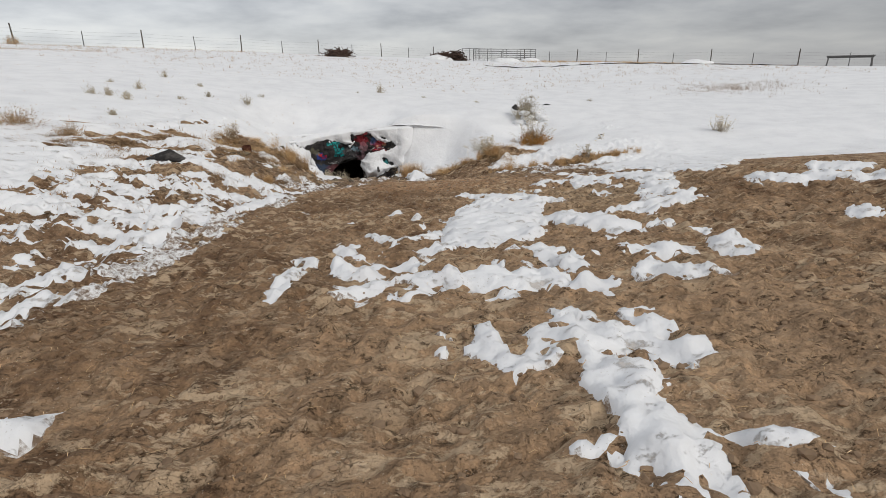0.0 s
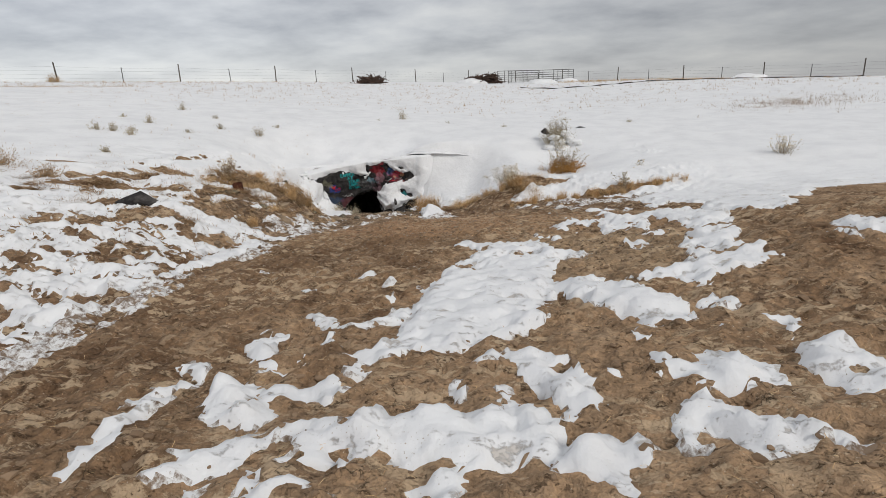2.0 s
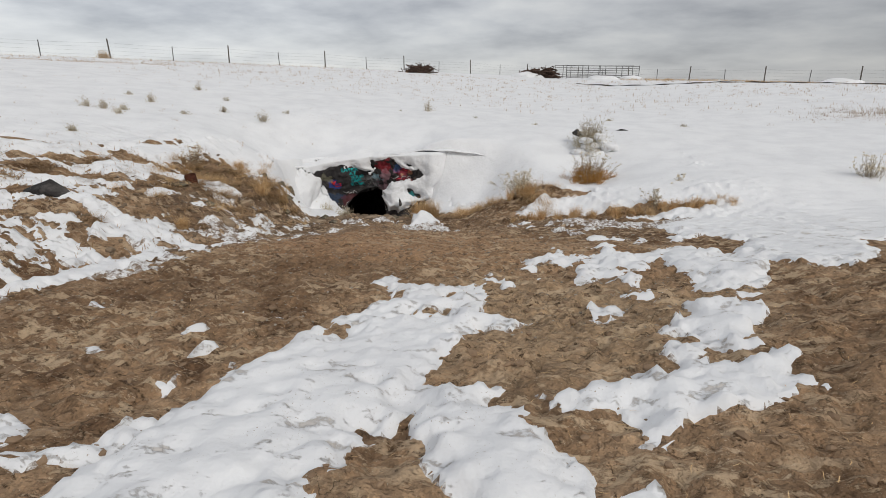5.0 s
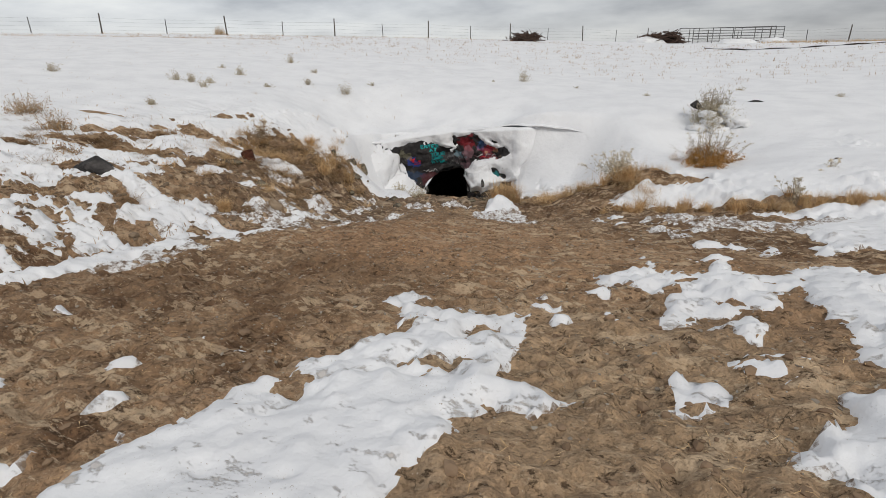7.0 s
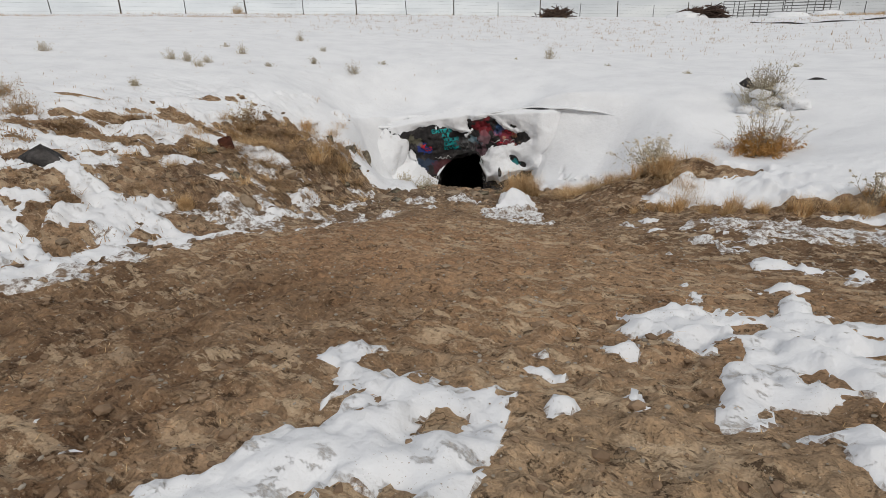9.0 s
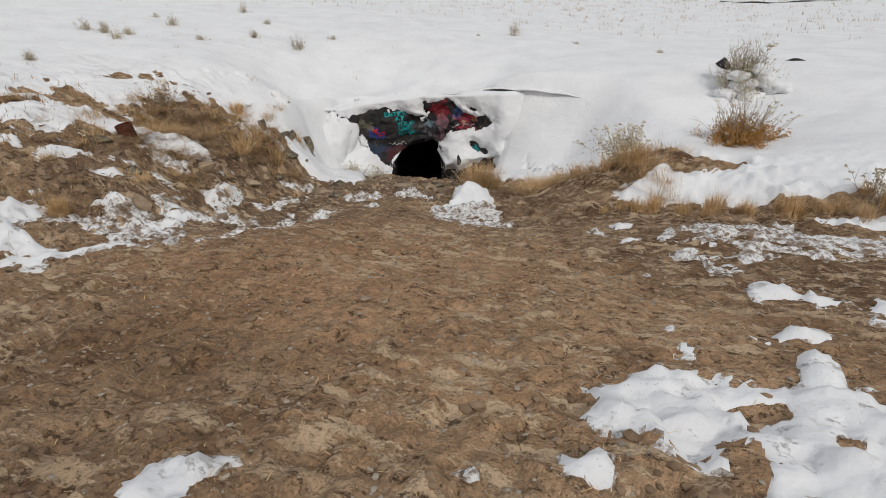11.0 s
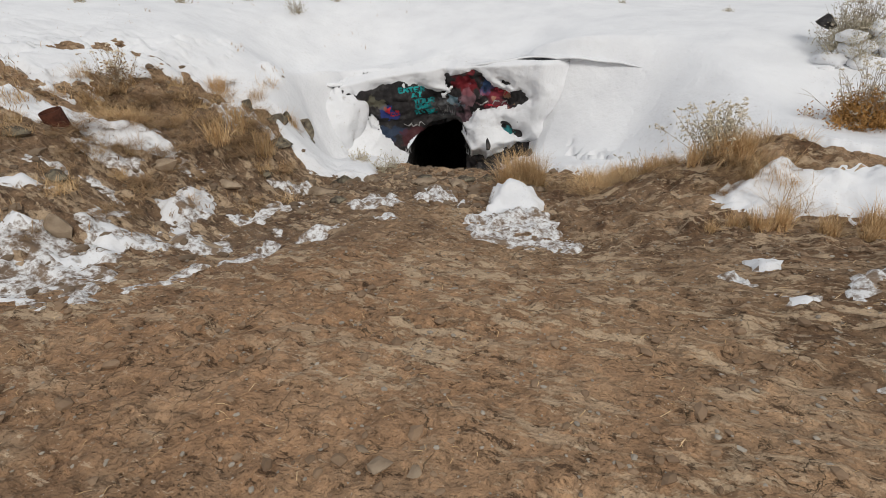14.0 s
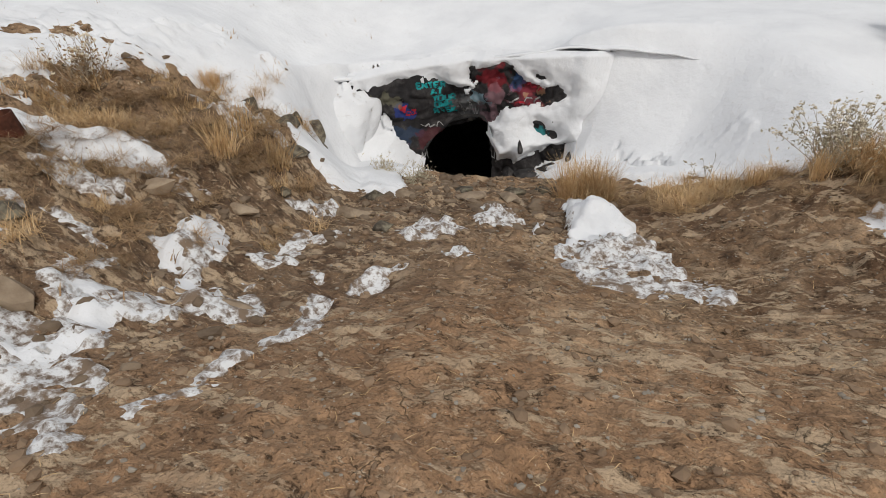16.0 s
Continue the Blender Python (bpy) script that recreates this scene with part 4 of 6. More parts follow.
on_face = (cx > -4.85) & (cx < -1.25) & (cd > -0.02) & (cd < 0.5) & (cz < -0.8) & (cy > 19.5)
keep = (np.maximum(np.maximum(COVER[:-1, :-1], COVER[1:, :-1]), np.maximum(COVER[:-1, 1:], COVER[1:, 1:])) > -0.02) & ~open_mouth & ~on_face


def islands(mask):
    """Labels of the connected groups of cells."""
    lab = np.zeros(mask.shape, int)
    n = 0
    h, w = mask.shape
    for j, i in zip(*np.nonzero(mask)):
        if lab[j, i]:
            continue
        n += 1
        stack = [(j, i)]
        lab[j, i] = n
        while stack:
            a, b = stack.pop()
            for p, q in ((a + 1, b), (a - 1, b), (a, b + 1), (a, b - 1)):
                if 0 <= p < h and 0 <= q < w and mask[p, q] and not lab[p, q]:
                    lab[p, q] = n
                    stack.append((p, q))
    return lab, n


icy = FROST[:-1, :-1] | (mid(COVER) < 0.008 + 0.03 * mid(FINE)) & (cy < 15) | (mid(COVER) < 0.05 + 0.05 * mid(FINE)) & (mid(SOILED) > 0.4)
LAB, COUNT = islands(keep)
SIZES = np.bincount(LAB.ravel(), minlength=COUNT + 1)
SIZES[0] = 0
MAIN = int(LAB[np.searchsorted(AY, 30), np.searchsorted(AX, -3)])
snow_ob = new("snow_field", grid_mesh("snow_field", GX, GY, SNOW_Z, LAB == MAIN, SNOW, ICE, icy))
tagged(snow_ob, "white windblown snow covering the hillside and hollow", "snow", kind="structure")
big = [k for k in np.argsort(-SIZES) if SIZES[k] >= 25 and k != MAIN][:140]
for k in big:
    j, i = np.nonzero(LAB == k)
    s = np.s_[j.min():j.max() + 2, i.min():i.max() + 2]
    ob = new("snow_patch", grid_mesh("snow_patch", GX[s], GY[s], SNOW_Z[s], (LAB == k)[j.min():j.max() + 1, i.min():i.max() + 1], SNOW, ICE, icy[j.min():j.max() + 1, i.min():i.max() + 1]))
    tagged(ob, "melting snow patch with ragged edge on brown dirt", "snow patch", "snow patches on the dirt")
rest = (LAB > 0) & (LAB != MAIN) & ~np.isin(LAB, big)
tagged(new("snow_crumbs", grid_mesh("snow_crumbs", GX, GY, SNOW_Z, rest, SNOW, ICE, icy)), "small crumbs of snow left on the dirt", "snow", kind="stuff")

# ---- the cave mouth ----
FACE = [(-5.6, 19.2), (-5.0, 19.6), (-4.7, 19.95), (-3.2, 20.75), (-1.2, 20.95), (-0.4, 20.75)]


def face_y(x):
    return np.interp(x, [p[0] for p in FACE], [p[1] for p in FACE])


def rock_y(x, z):
    """Where the rock face stands: ledges and broken blocks, leaning out at the top."""
    x, z = np.asarray(x, float), np.asarray(z, float)
    y = face_y(x) - 0.1 - 0.12 * smooth((z + 1.9) / 1.0)
    y = y - 0.10 * np.round(1.6 * fbm(x * 1.0, z * 1.5, 0.75, 2, 21)) / 1.6 - 0.09 * fbm(x, z, 0.5, 4, 22, 0.6) - 0.03 * fbm(x, z, 0.1, 2, 23)
    return y + 0.25 * hump(x, z, -3.1, -1.8, 0.5) + 1.5 * smooth((x + 1.3) / 0.7) + 1.0 * smooth((-4.9 - x) / 0.4) + 0.9 * np.maximum(z - np.interp(x, [-5.2, -4.2, -3.0, -1.0, -0.5], [-0.95, -0.76, -0.64, -0.62, -0.66]), 0)


def mouth(x, z):
    """Positive inside the opening."""
    w = 0.06 * fbm(x, z, 0.35, 3, 24)
    left = -3.86 + 0.42 * smooth((z + 2.15) / 0.5)
    right = -2.52 - 0.18 * smooth((z + 2.5) / 0.7)
    top = -1.78 + 0.12 * (x + 3.1) + 0.05
    return np.minimum(np.minimum(x - left, right - x), top - z) + w


def painted_rock():
    m, nt, b = node_mat("spray_painted_basalt", 0.85, 0.3)
    f = noise_tex(nt, 4, 6, 0.65)
    col = ramp_of(nt, f, [(0.3, (0.012, 0.011, 0.012)), (0.52, (0.03, 0.027, 0.027)), (0.72, (0.085, 0.078, 0.076))])
    tc = nt.nodes.new("ShaderNodeTexCoord")
    wn = nt.nodes.new("ShaderNodeTexNoise")
    wn.inputs["Scale"].default_value, wn.inputs["Detail"].default_value = 5.0, 5.0
    nt.links.new(tc.outputs["Object"], wn.inputs["Vector"])
    for x, z, r, colour, strength in ((-2.55, -0.86, 0.34, (0.22, 0.012, 0.02), 0.75), (-1.85, -0.98, 0.28, (0.26, 0.02, 0.035), 0.6), (-2.15, -0.88, 0.17, (0.04, 0.10, 0.24), 0.6),
                                      (-2.55, -1.12, 0.26, (0.36, 0.19, 0.22), 0.45), (-1.95, -1.22, 0.26, (0.25, 0.04, 0.06), 0.5), (-3.07, -1.46, 0.36, (0.3, 0.3, 0.3), 0.3),
                                      (-4.08, -1.40, 0.18, (0.02, 0.04, 0.2), 0.7), (-3.98, -1.36, 0.07, (0.5, 0.02, 0.02), 0.9), (-2.8, -1.2, 0.16, (0.22, 0.36, 0.42), 0.6),
                                      (-4.15, -1.85, 0.25, (0.03, 0.05, 0.09), 0.8), (-1.75, -1.1, 0.14, (0.45, 0.28, 0.16), 0.6), (-4.35, -1.2, 0.2, (0.16, 0.15, 0.10), 0.6),
                                      (-2.7, -1.55, 0.25, (0.20, 0.11, 0.13), 0.6), (-3.65, -2.0, 0.3, (0.10, 0.02, 0.025), 0.6), (-1.7, -1.75, 0.14, (0.03, 0.25, 0.26), 0.8)):
        ds = nt.nodes.new("ShaderNodeVectorMath")
        ds.operation = "SUBTRACT"
        nt.links.new(tc.outputs["Object"], ds.inputs[0])
        ds.inputs[1].default_value = (x, 0, z)
        fl = nt.nodes.new("ShaderNodeVectorMath")
        fl.operation = "MULTIPLY"
        fl.inputs[1].default_value = (1, 0, 1.4)
        nt.links.new(ds.outputs[0], fl.inputs[0])
        ln = nt.nodes.new("ShaderNodeVectorMath")
        ln.operation = "LENGTH"
        nt.links.new(fl.outputs[0], ln.inputs[0])
        ma = nt.nodes.new("ShaderNodeMath")
        ma.operation = "MULTIPLY_ADD"
        ma.inputs[1].default_value = 0.9
        nt.links.new(wn.outputs[0], ma.inputs[0])
        nt.links.new(ln.outputs["Value"], ma.inputs[2])
        mr = nt.nodes.new("ShaderNodeMapRange")
        mr.inputs["From Min"].default_value, mr.inputs["From Max"].default_value = 0.45 + r * 0.75, 0.45 + r
        mr.inputs["To Min"].default_value, mr.inputs["To Max"].default_value = strength, 0.0
        nt.links.new(ma.outputs[0], mr.inputs[0])
        col = mixed(nt, mr.outputs[0], col, colour)
    nt.links.new(col, b.inputs["Base Color"])
    bumps(nt, b, [(f, 0.8, 0.05), (noise_tex(nt, 24, 6, 0.7), 0.8, 0.015)])
    return m


PAINTED = painted_rock()


def cave():
    root = new("cave_entrance")
    root.location = (-3.0, 20.6, -2.6)
    tagged(root, "dark basalt cave mouth covered with colourful graffiti, half buried by snow", "cave")
    xs, zs = np.arange(-5.25, -0.55, 0.028), np.arange(-3.0, -0.32, 0.028)
    X, Z = np.meshgrid(xs, zs)
    Y = rock_y(X, Z)
    # the top edge leans back under the snow
    inside = mouth(X, Z)
    cells = mid(inside) < 0
    lip = np.interp(mid(X), [-5.2, -4.2, -3.0, -1.0, -0.5], [-0.85, -0.62, -0.5, -0.45, -0.5])
    cells &= mid(Z) < lip
    me = grid_mesh("rock_face", X - root.location.x, Y - root.location.y, Z - root.location.z, cells, PAINTED)
    me.flip_normals()
    # undo the root's shift for the paint's place
    for v in me.vertices:
        v.co += root.location
    ob = part("rock_face", me, None, root, "dark broken basalt with red, blue and teal paint")
    ob.location = -root.location
    # passage running back into the hill
    ring = [(-3.95, -2.95), (-3.93, -2.3), (-3.65, -1.9), (-3.3, -1.62), (-2.75, -1.55), (-2.5, -1.9), (-2.35, -2.4), (-2.3, -2.95)]
    dense = []
    for (x0, z0), (x1, z1) in zip(ring, ring[1:] + ring[:1]):
        dense += [(x0 + (x1 - x0) * k / 6, z0 + (z1 - z0) * k / 6) for k in range(6)]
    rows, n = 24, len(dense)
    sh = Shape()
    for k in range(rows):
        s = k / (rows - 1)
        for i, (x, z) in enumerate(dense):
            gx, gz = -3.1 + (x + 3.1) * (1 + 0.5 * math.sin(3 * s)), -2.4 + (z + 2.4) * (1 + 0.35 * math.sin(3 * s)) - 0.9 * s
            nz = 0.16 * noise.noise(Vector((gx * 2, 6 * s + i * 0.12, gz * 2)))
            sh.v.append((gx - 1.0 * s + nz + 3.0, 20.62 + 6.0 * s - 20.6, gz + nz + 2.6))
    sh.f += [(k * n + i, k * n + (i + 1) % n, (k + 1) * n + (i + 1) % n, (k + 1) * n + i) for k in range(rows - 1) for i in range(n)]
    sh.f.append(tuple((rows - 1) * n + i for i in range(n)))
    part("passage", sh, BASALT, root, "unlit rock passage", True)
    return root


cave_ob = cave()
LETTERS = {"E": ["4 6 0 6 0 0 4 0", "0 3 3 3"], "N": ["0 0 0 6 4 0 4 6"], "T": ["0 6 4 6", "2 6 2 0"], "R": ["0 0 0 6 3 6 4 5 3 3 0 3", "2 3 4 0"], "A": ["0 0 2 6 4 0", "1 2 3 2"],
           "Y": ["0 6 2 3 4 6", "2 3 2 0"], "O": ["0 0 0 6 4 6 4 0 0 0"], "U": ["0 6 0 0 4 0 4 6"], "W": ["0 6 1 0 2 4 3 0 4 6"], "I": ["2 0 2 6"], "S": ["4 6 0 6 0 3 4 3 4 0 0 0"], "K": ["0 0 0 6", "4 6 0 3 4 0"],
           "B": ["0 0 0 6 3 6 3 3 0 3 4 3 4 0 0 0"], "L": ["0 6 0 0 4 0"]}


def spray(name, lines, size, width, mat, label):
    """Sprayed letters that follow the rock. lines: (text, x, z)."""
    for text, x0, z0 in lines:
        for k, ch in enumerate(text):
            sh = Shape()
            for stroke in LETTERS[ch]:
                v = [float(a) for a in stroke.split()]
                pts = [(x0 + (k * 5.6 + v[i]) * size, z0 + v[i + 1] * size) for i in range(0, len(v), 2)]
                run = []
                for (xa, za), (xb, zb) in zip(pts, pts[1:]):
                    steps = max(2, int(math.hypot(xb - xa, zb - za) / 0.015))
                    run += [(xa + (xb - xa) * s / steps, za + (zb - za) * s / steps) for s in range(steps + 1)]
                for p, q in zip(run, run[1:]):
                    dx, dz = q[0] - p[0], q[1] - p[1]
                    ln = math.hypot(dx, dz) or 1
                    ox, oz = -dz / ln * width / 2, dx / ln * width / 2
                    if abs(dx) + abs(dz) < 1e-6:
                        continue
                    c = [(p[0] + ox, p[1] + oz), (q[0] + ox * 1.05, q[1] + oz * 1.05), (q[0] - ox, q[1] - oz), (p[0] - ox, p[1] - oz)]
                    sh.add([(a - cave_ob.location.x, float(rock_y(a, b)) - 0.012 - cave_ob.location.y, b - cave_ob.location.z) for a, b in c], [(3, 2, 1, 0)])
            part(name, sh, mat, cave_ob, label)


TEAL = simple_mat("teal_spray_paint", [(0.35, (0.01, 0.12, 0.13)), (0.6, (0.015, 0.33, 0.33))], 9, 0.6, 0.3, 0.3, 0.004)
PALE = simple_mat("white_spray_paint", [(0.3, (0.08, 0.078, 0.078)), (0.6, (0.42, 0.41, 0.40))], 9, 0.6, 0.3, 0.3, 0.004)
CRIMSON = simple_mat("red_spray_paint", [(0.3, (0.20, 0.01, 0.015)), (0.6, (0.5, 0.03, 0.05))], 9, 0.6, 0.3, 0.3, 0.004)
spray("letter", [("ENTER", -3.83, -1.00), ("AT", -3.62, -1.12), ("YOUR", -3.62, -1.25), ("OWN", -3.60, -1.37), ("RISK", -3.64, -1.50)], 0.0158, 0.032, TEAL, "teal sprayed letter")


def scrawl(x, z, w, h, n, mat, seed, label):
    """An unreadable sprayed tag: a looping line."""
    rnd = random.Random(seed)
    sh = Shape()
    pts = [(x + w * (k / n - 0.5) + rnd.uniform(-0.03, 0.03), z + rnd.uniform(-h, h) / 2) for k in range(n + 1)]
    for p, q in zip(pts, pts[1:]):
        for s in range(6):
            a = [p[i] + (q[i] - p[i]) * s / 6 for i in (0, 1)]
            b = [p[i] + (q[i] - p[i]) * (s + 1) / 6 for i in (0, 1)]
            c = [(a[0], a[1] + 0.013), (b[0], b[1] + 0.013), (b[0] + 0.012, b[1] - 0.013), (a[0] + 0.012, a[1] - 0.013)]
            sh.add([(u - cave_ob.location.x, float(rock_y(u, v)) - 0.012 - cave_ob.location.y, v - cave_ob.location.z) for u, v in c], [(3, 2, 1, 0)])
    part("graffiti_tag", sh, mat, cave_ob, label)


scrawl(-3.72, -1.72, 0.3, 0.1, 9, PALE, 1, "thin white sprayed scrawl")
scrawl(-4.55, -1.6, 0.2, 0.1, 6, PALE, 2, "thin white sprayed scrawl")
scrawl(-3.05, -1.42, 0.45, 0.34, 16, PALE, 3, "white sprayed loops")
scrawl(-2.0, -1.22, 0.55, 0.13, 12, PALE, 4, "thin white sprayed scrawl")
scrawl(-1.85, -1.0, 0.3, 0.16, 8, CRIMSON, 5, "red sprayed scrawl")
scrawl(-2.0, -1.28, 0.45, 0.12, 10, CRIMSON, 6, "red sprayed scrawl")
scrawl(-3.88, -2.3, 0.22, 0.3, 9, PALE, 7, "white sprayed loops")
scrawl(-2.5, -2.1, 0.16, 0.7, 14, PALE, 8, "white paint splashes")


def snow_skin():
    """Snow plastered over the rock face: bulging sheets with ragged holes where the rock shows."""
    xs, zs = np.arange(-5.3, -0.15, 0.025), np.arange(-3.0, -0.36, 0.025)
    X, Z = np.meshgrid(xs, zs)
    wx, wz = X + 0.035 * fbm(X, Z, 0.22, 4, 41, 0.62), Z + 0.035 * fbm(X, Z, 0.22, 4, 42, 0.62)
    F = np.full(X.shape, 0.34)

    def hole(x, z, rx, rz, deg=0):
        nonlocal F
        c, n = math.cos(radians(deg)), math.sin(radians(deg))
        u, v = wx - x, wz - z
        F = np.minimum(F, (np.hypot((u * c + v * n) / rx, (v * c - u * n) / rz) - 1) * math.sqrt(rx * rz))

    # where the snow has fallen away from the rock
    hole(-3.44, -1.89, 1.35, 0.61, 135); hole(-2.77, -1.33, 0.83, 0.38, 45); hole(-2.00, -1.11, 0.50, 0.23, 0); hole(-3.10, -1.38, 0.70, 0.22, 135); hole(-1.74, -2.32, 0.64, 0.15, 30); hole(-2.64, -0.78, 0.39, 0.12, 15)
    hole(-4.59, -1.26, 0.30, 0.14, 120); hole(-1.54, -1.11, 0.21, 0.14, 30); hole(-1.26, -2.19, 0.39, 0.09, 30); hole(-2.11, -0.88, 0.39, 0.09, 135); hole(-2.94, -0.81, 0.20, 0.09, 90); hole(-2.32, -2.40, 0.15, 0.10, 30)
    hole(-1.69, -1.71, 0.17, 0.08, 120); hole(-2.26, -1.31, 0.32, 0.08, 0); hole(-2.30, -2.62, 0.09, 0.06, 60); hole(-0.92, -1.95, 0.13, 0.06, 45); hole(-4.35, -1.76, 0.09, 0.06, 150); hole(-3.63, -0.98, 0.09, 0.06, 0)
    hole(-1.73, -2.13, 0.15, 0.05, 30); hole(-1.54, -1.81, 0.10, 0.05, 0); hole(-4.54, -1.52, 0.10, 0.05, 120); hole(-1.42, -1.11, 0.13, 0.06, 15); hole(-3.08, -1.04, 0.19, 0.05, 15); hole(-1.78, -0.81, 0.10, 0.05, 150)
    hole(-3.34, -2.74, 0.10, 0.03, 135); hole(-3.45, -2.67, 0.10, 0.03, 135); hole(-3.57, -2.59, 0.13, 0.03, 135); hole(-3.70, -2.50, 0.13, 0.03, 135); hole(-1.63, -2.44, 0.13, 0.03, 30); hole(-2.22, -2.44, 0.07, 0.03, 30)
    hole(-1.56, -2.41, 0.13, 0.03, 15); hole(-1.52, -2.04, 0.13, 0.03, 15); hole(-0.87, -1.83, 0.05, 0.03, 45); hole(-4.49, -1.63, 0.10, 0.03, 120); hole(-0.88, -1.53, 0.06, 0.04, 75); hole(-4.65, -1.40, 0.13, 0.03, 120)
    hole(-1.67, -1.27, 0.13, 0.04, 30); hole(-3.86, -0.88, 0.06, 0.04, 165); hole(-4.85, -0.82, 0.10, 0.03, 105); hole(-2.37, -0.61, 0.06, 0.04, 0); hole(-1.68, -0.82, 0.06, 0.02, 150)
    F = F + 0.016 * fbm(X, Z, 0.25, 3, 43, 0.6)
    smoothed = face_y(X) - 0.12 - 0.1 * smooth((Z + 1.9) / 1.0) - 0.1
    thick = 0.05 * np.tanh(np.maximum(F, 0) / 0.05) + 0.10 * np.tanh(np.maximum(F - 0.12, 0) / 0.2) + np.minimum(F, 0) * 1.2
    low = smooth((-1.5 - Z) / 1.3) * smooth(F / 0.25)
    flat = 0.72 + 0.28 * smooth(F / 0.12)
    Y = (1 - flat) * rock_y(X, Z) + flat * smoothed + 0.05 - thick - 0.5 * low - 0.03 * fbm(X, Z, 0.5, 3, 44) + 1.5 * smooth((X + 1.1) / 1.3) + 1.2 * smooth((-4.85 - X) / 0.45)
    cells = (np.maximum(np.maximum(F[:-1, :-1], F[1:, :-1]), np.maximum(F[:-1, 1:], F[1:, 1:])) > -0.03) & (mid(mouth(X, Z)) < 0.02)
    cells &= mid(Z) < np.interp(mid(X), [-5.2, -4.2, -3.0, -1.0, -0.2], [-0.78, -0.56, -0.42, -0.3, -0.34])
    Y = Y + 2.2 * np.maximum(Z + 0.13 - np.interp(X, [-5.2, -4.2, -3.0, -1.0, -0.2], [-0.78, -0.56, -0.42, -0.3, -0.34]), 0)
    me = grid_mesh("snow_sheet", X, Y, Z, cells, SNOW)
    me.flip_normals()
    tagged(new("snow_sheet", me), "white snow plastered over the dark rock in ragged sheets", "snow", kind="structure")


snow_skin()


def cornice():
    """The rounded lip of snow that overhangs the mouth and runs out along the bank."""
    line = [(-5.5, 19.35, -0.95), (-5.05, 19.5, -0.74), (-4.7, 19.8, -0.72), (-4.2, 20.1, -0.62), (-3.6, 20.38, -0.54), (-3.0, 20.55, -0.5), (-2.3, 20.6, -0.43), (-1.5, 20.8, -0.32), (-0.6, 20.9, -0.3), (0.4, 20.98, -0.41), (1.3, 21.05, -0.59), (2.0, 21.15, -0.7)]
    dense = []
    for k in range(len(line) - 1):
        a, b = Vector(line[k]), Vector(line[k + 1])
        dense += [a.lerp(b, s / 12) for s in range(12)]
    sh = Shape()
    prof = [(1.3, 0.10), (0.9, 0.06), (0.5, 0.04), (0.25, 0.02), (0.1, 0.0), (0.02, -0.02), (-0.04, -0.05), (-0.07, -0.09), (-0.06, -0.13), (0.0, -0.17), (0.1, -0.2), (0.3, -0.22), (0.7, -0.35)]
    n = len(prof)
    for i, p in enumerate(dense):
        fade = min(1.0, i / 8, (len(dense) - 1 - i) / 75 + 0.03)
        wob = 0.12 * noise.noise(Vector((p.x * 1.3, 3, 1))) + 0.06 * noise.noise(Vector((p.x * 4, 8, 1)))
        for a, b in prof:
            y = p.y + a + wob
            z = p.z + b * (0.15 + 0.42 * fade) + 0.03 * noise.noise(Vector((p.x * 2, a * 2, 5)))
            if a > 0.0 and b > -0.01:
                k = min(1.0, a / 1.1)
                z = z * (1 - k) + (float(height(p.x, y)) + (0.085 if a < 1.2 else 0.02)) * k
            sh.v.append((p.x, y, z))
    sh.f += [(i * n + j, i * n + j + 1, (i + 1) * n + j + 1, (i + 1) * n + j) for i in range(len(dense) - 1) for j in range(n - 1)]
    ob = new("snow_cornice", sh.mesh("snow_cornice", SNOW, True))
    tagged(ob, "smooth overhanging lip of snow above the cave mouth", "snow cornice")


cornice()


def bank_drift(x, y, z, size, seed):
    """A rounded bulge of drifted snow at the end of the bank, beside the rock face."""
    bm = bmesh.new()
    bmesh.ops.create_icosphere(bm, subdivisions=5, radius=1.0)
    for v in bm.verts:
        p = v.co * (1 + 0.3 * noise.noise(v.co * 1.3 + Vector((seed, 0, 2))) + 0.05 * noise.noise(v.co * 3.5 + Vector((0, seed, 1))))
        v.co = (p.x * size[0], p.y * size[1], p.z * size[2])
    me = bpy.data.meshes.new("snow_drift")
    bm.to_mesh(me)
    bm.free()
    me.materials.append(SNOW)
    me.shade_smooth()
    ob = new("snow_drift", me)
    ob.location = (x, y, z)
    tagged(ob, "smooth rounded drift of snow heaped against the cave rock", "snow drift")


bank_drift(-5.1, 19.62, -1.6, (0.62, 0.5, 0.78), 1)


# ---- rocks ----
def rock(x, y, size, seed, mat, label, sink=0.3, name="rock", z=None, turn=0):
    bm = bmesh.new()
    bmesh.ops.create_icosphere(bm, subdivisions=3, radius=1.0)
    for v in bm.verts:
        p = v.co.copy()
        n = noise.fractal(p * 0.9 + Vector((seed * 5.3, seed, 2)), 0.7, 2.0, 3)
        q = noise.cell(p * 1.4 + Vector((seed, 0, 0)))
        p *= 1 + 0.3 * n + 0.1 * q
        for k in range(13):
            cut = Vector((math.sin(seed * 3.7 + k * 2.4), math.cos(seed * 1.9 + k * 3.1), math.sin(seed + k * 1.3))).normalized()
            over = p.dot(cut) - (0.5 + 0.12 * math.sin(seed * 2.1 + k))
            if over > 0:
                p -= cut * over * 0.92
        v.co = (p.x * size[0], p.y * size[1], max(p.z, -0.55) * size[2])
    me = bpy.data.meshes.new(name)
    bm.to_mesh(me)
    bm.free()
    me.materials.append(mat)
    ob = new(name, me)
    ob.location = (x, y, (at(x, y) if z is None else z) + size[2] * (0.5 - sink))
    ob.rotation_euler = (0, 0, turn)
    return tagged(ob, label, "rock")


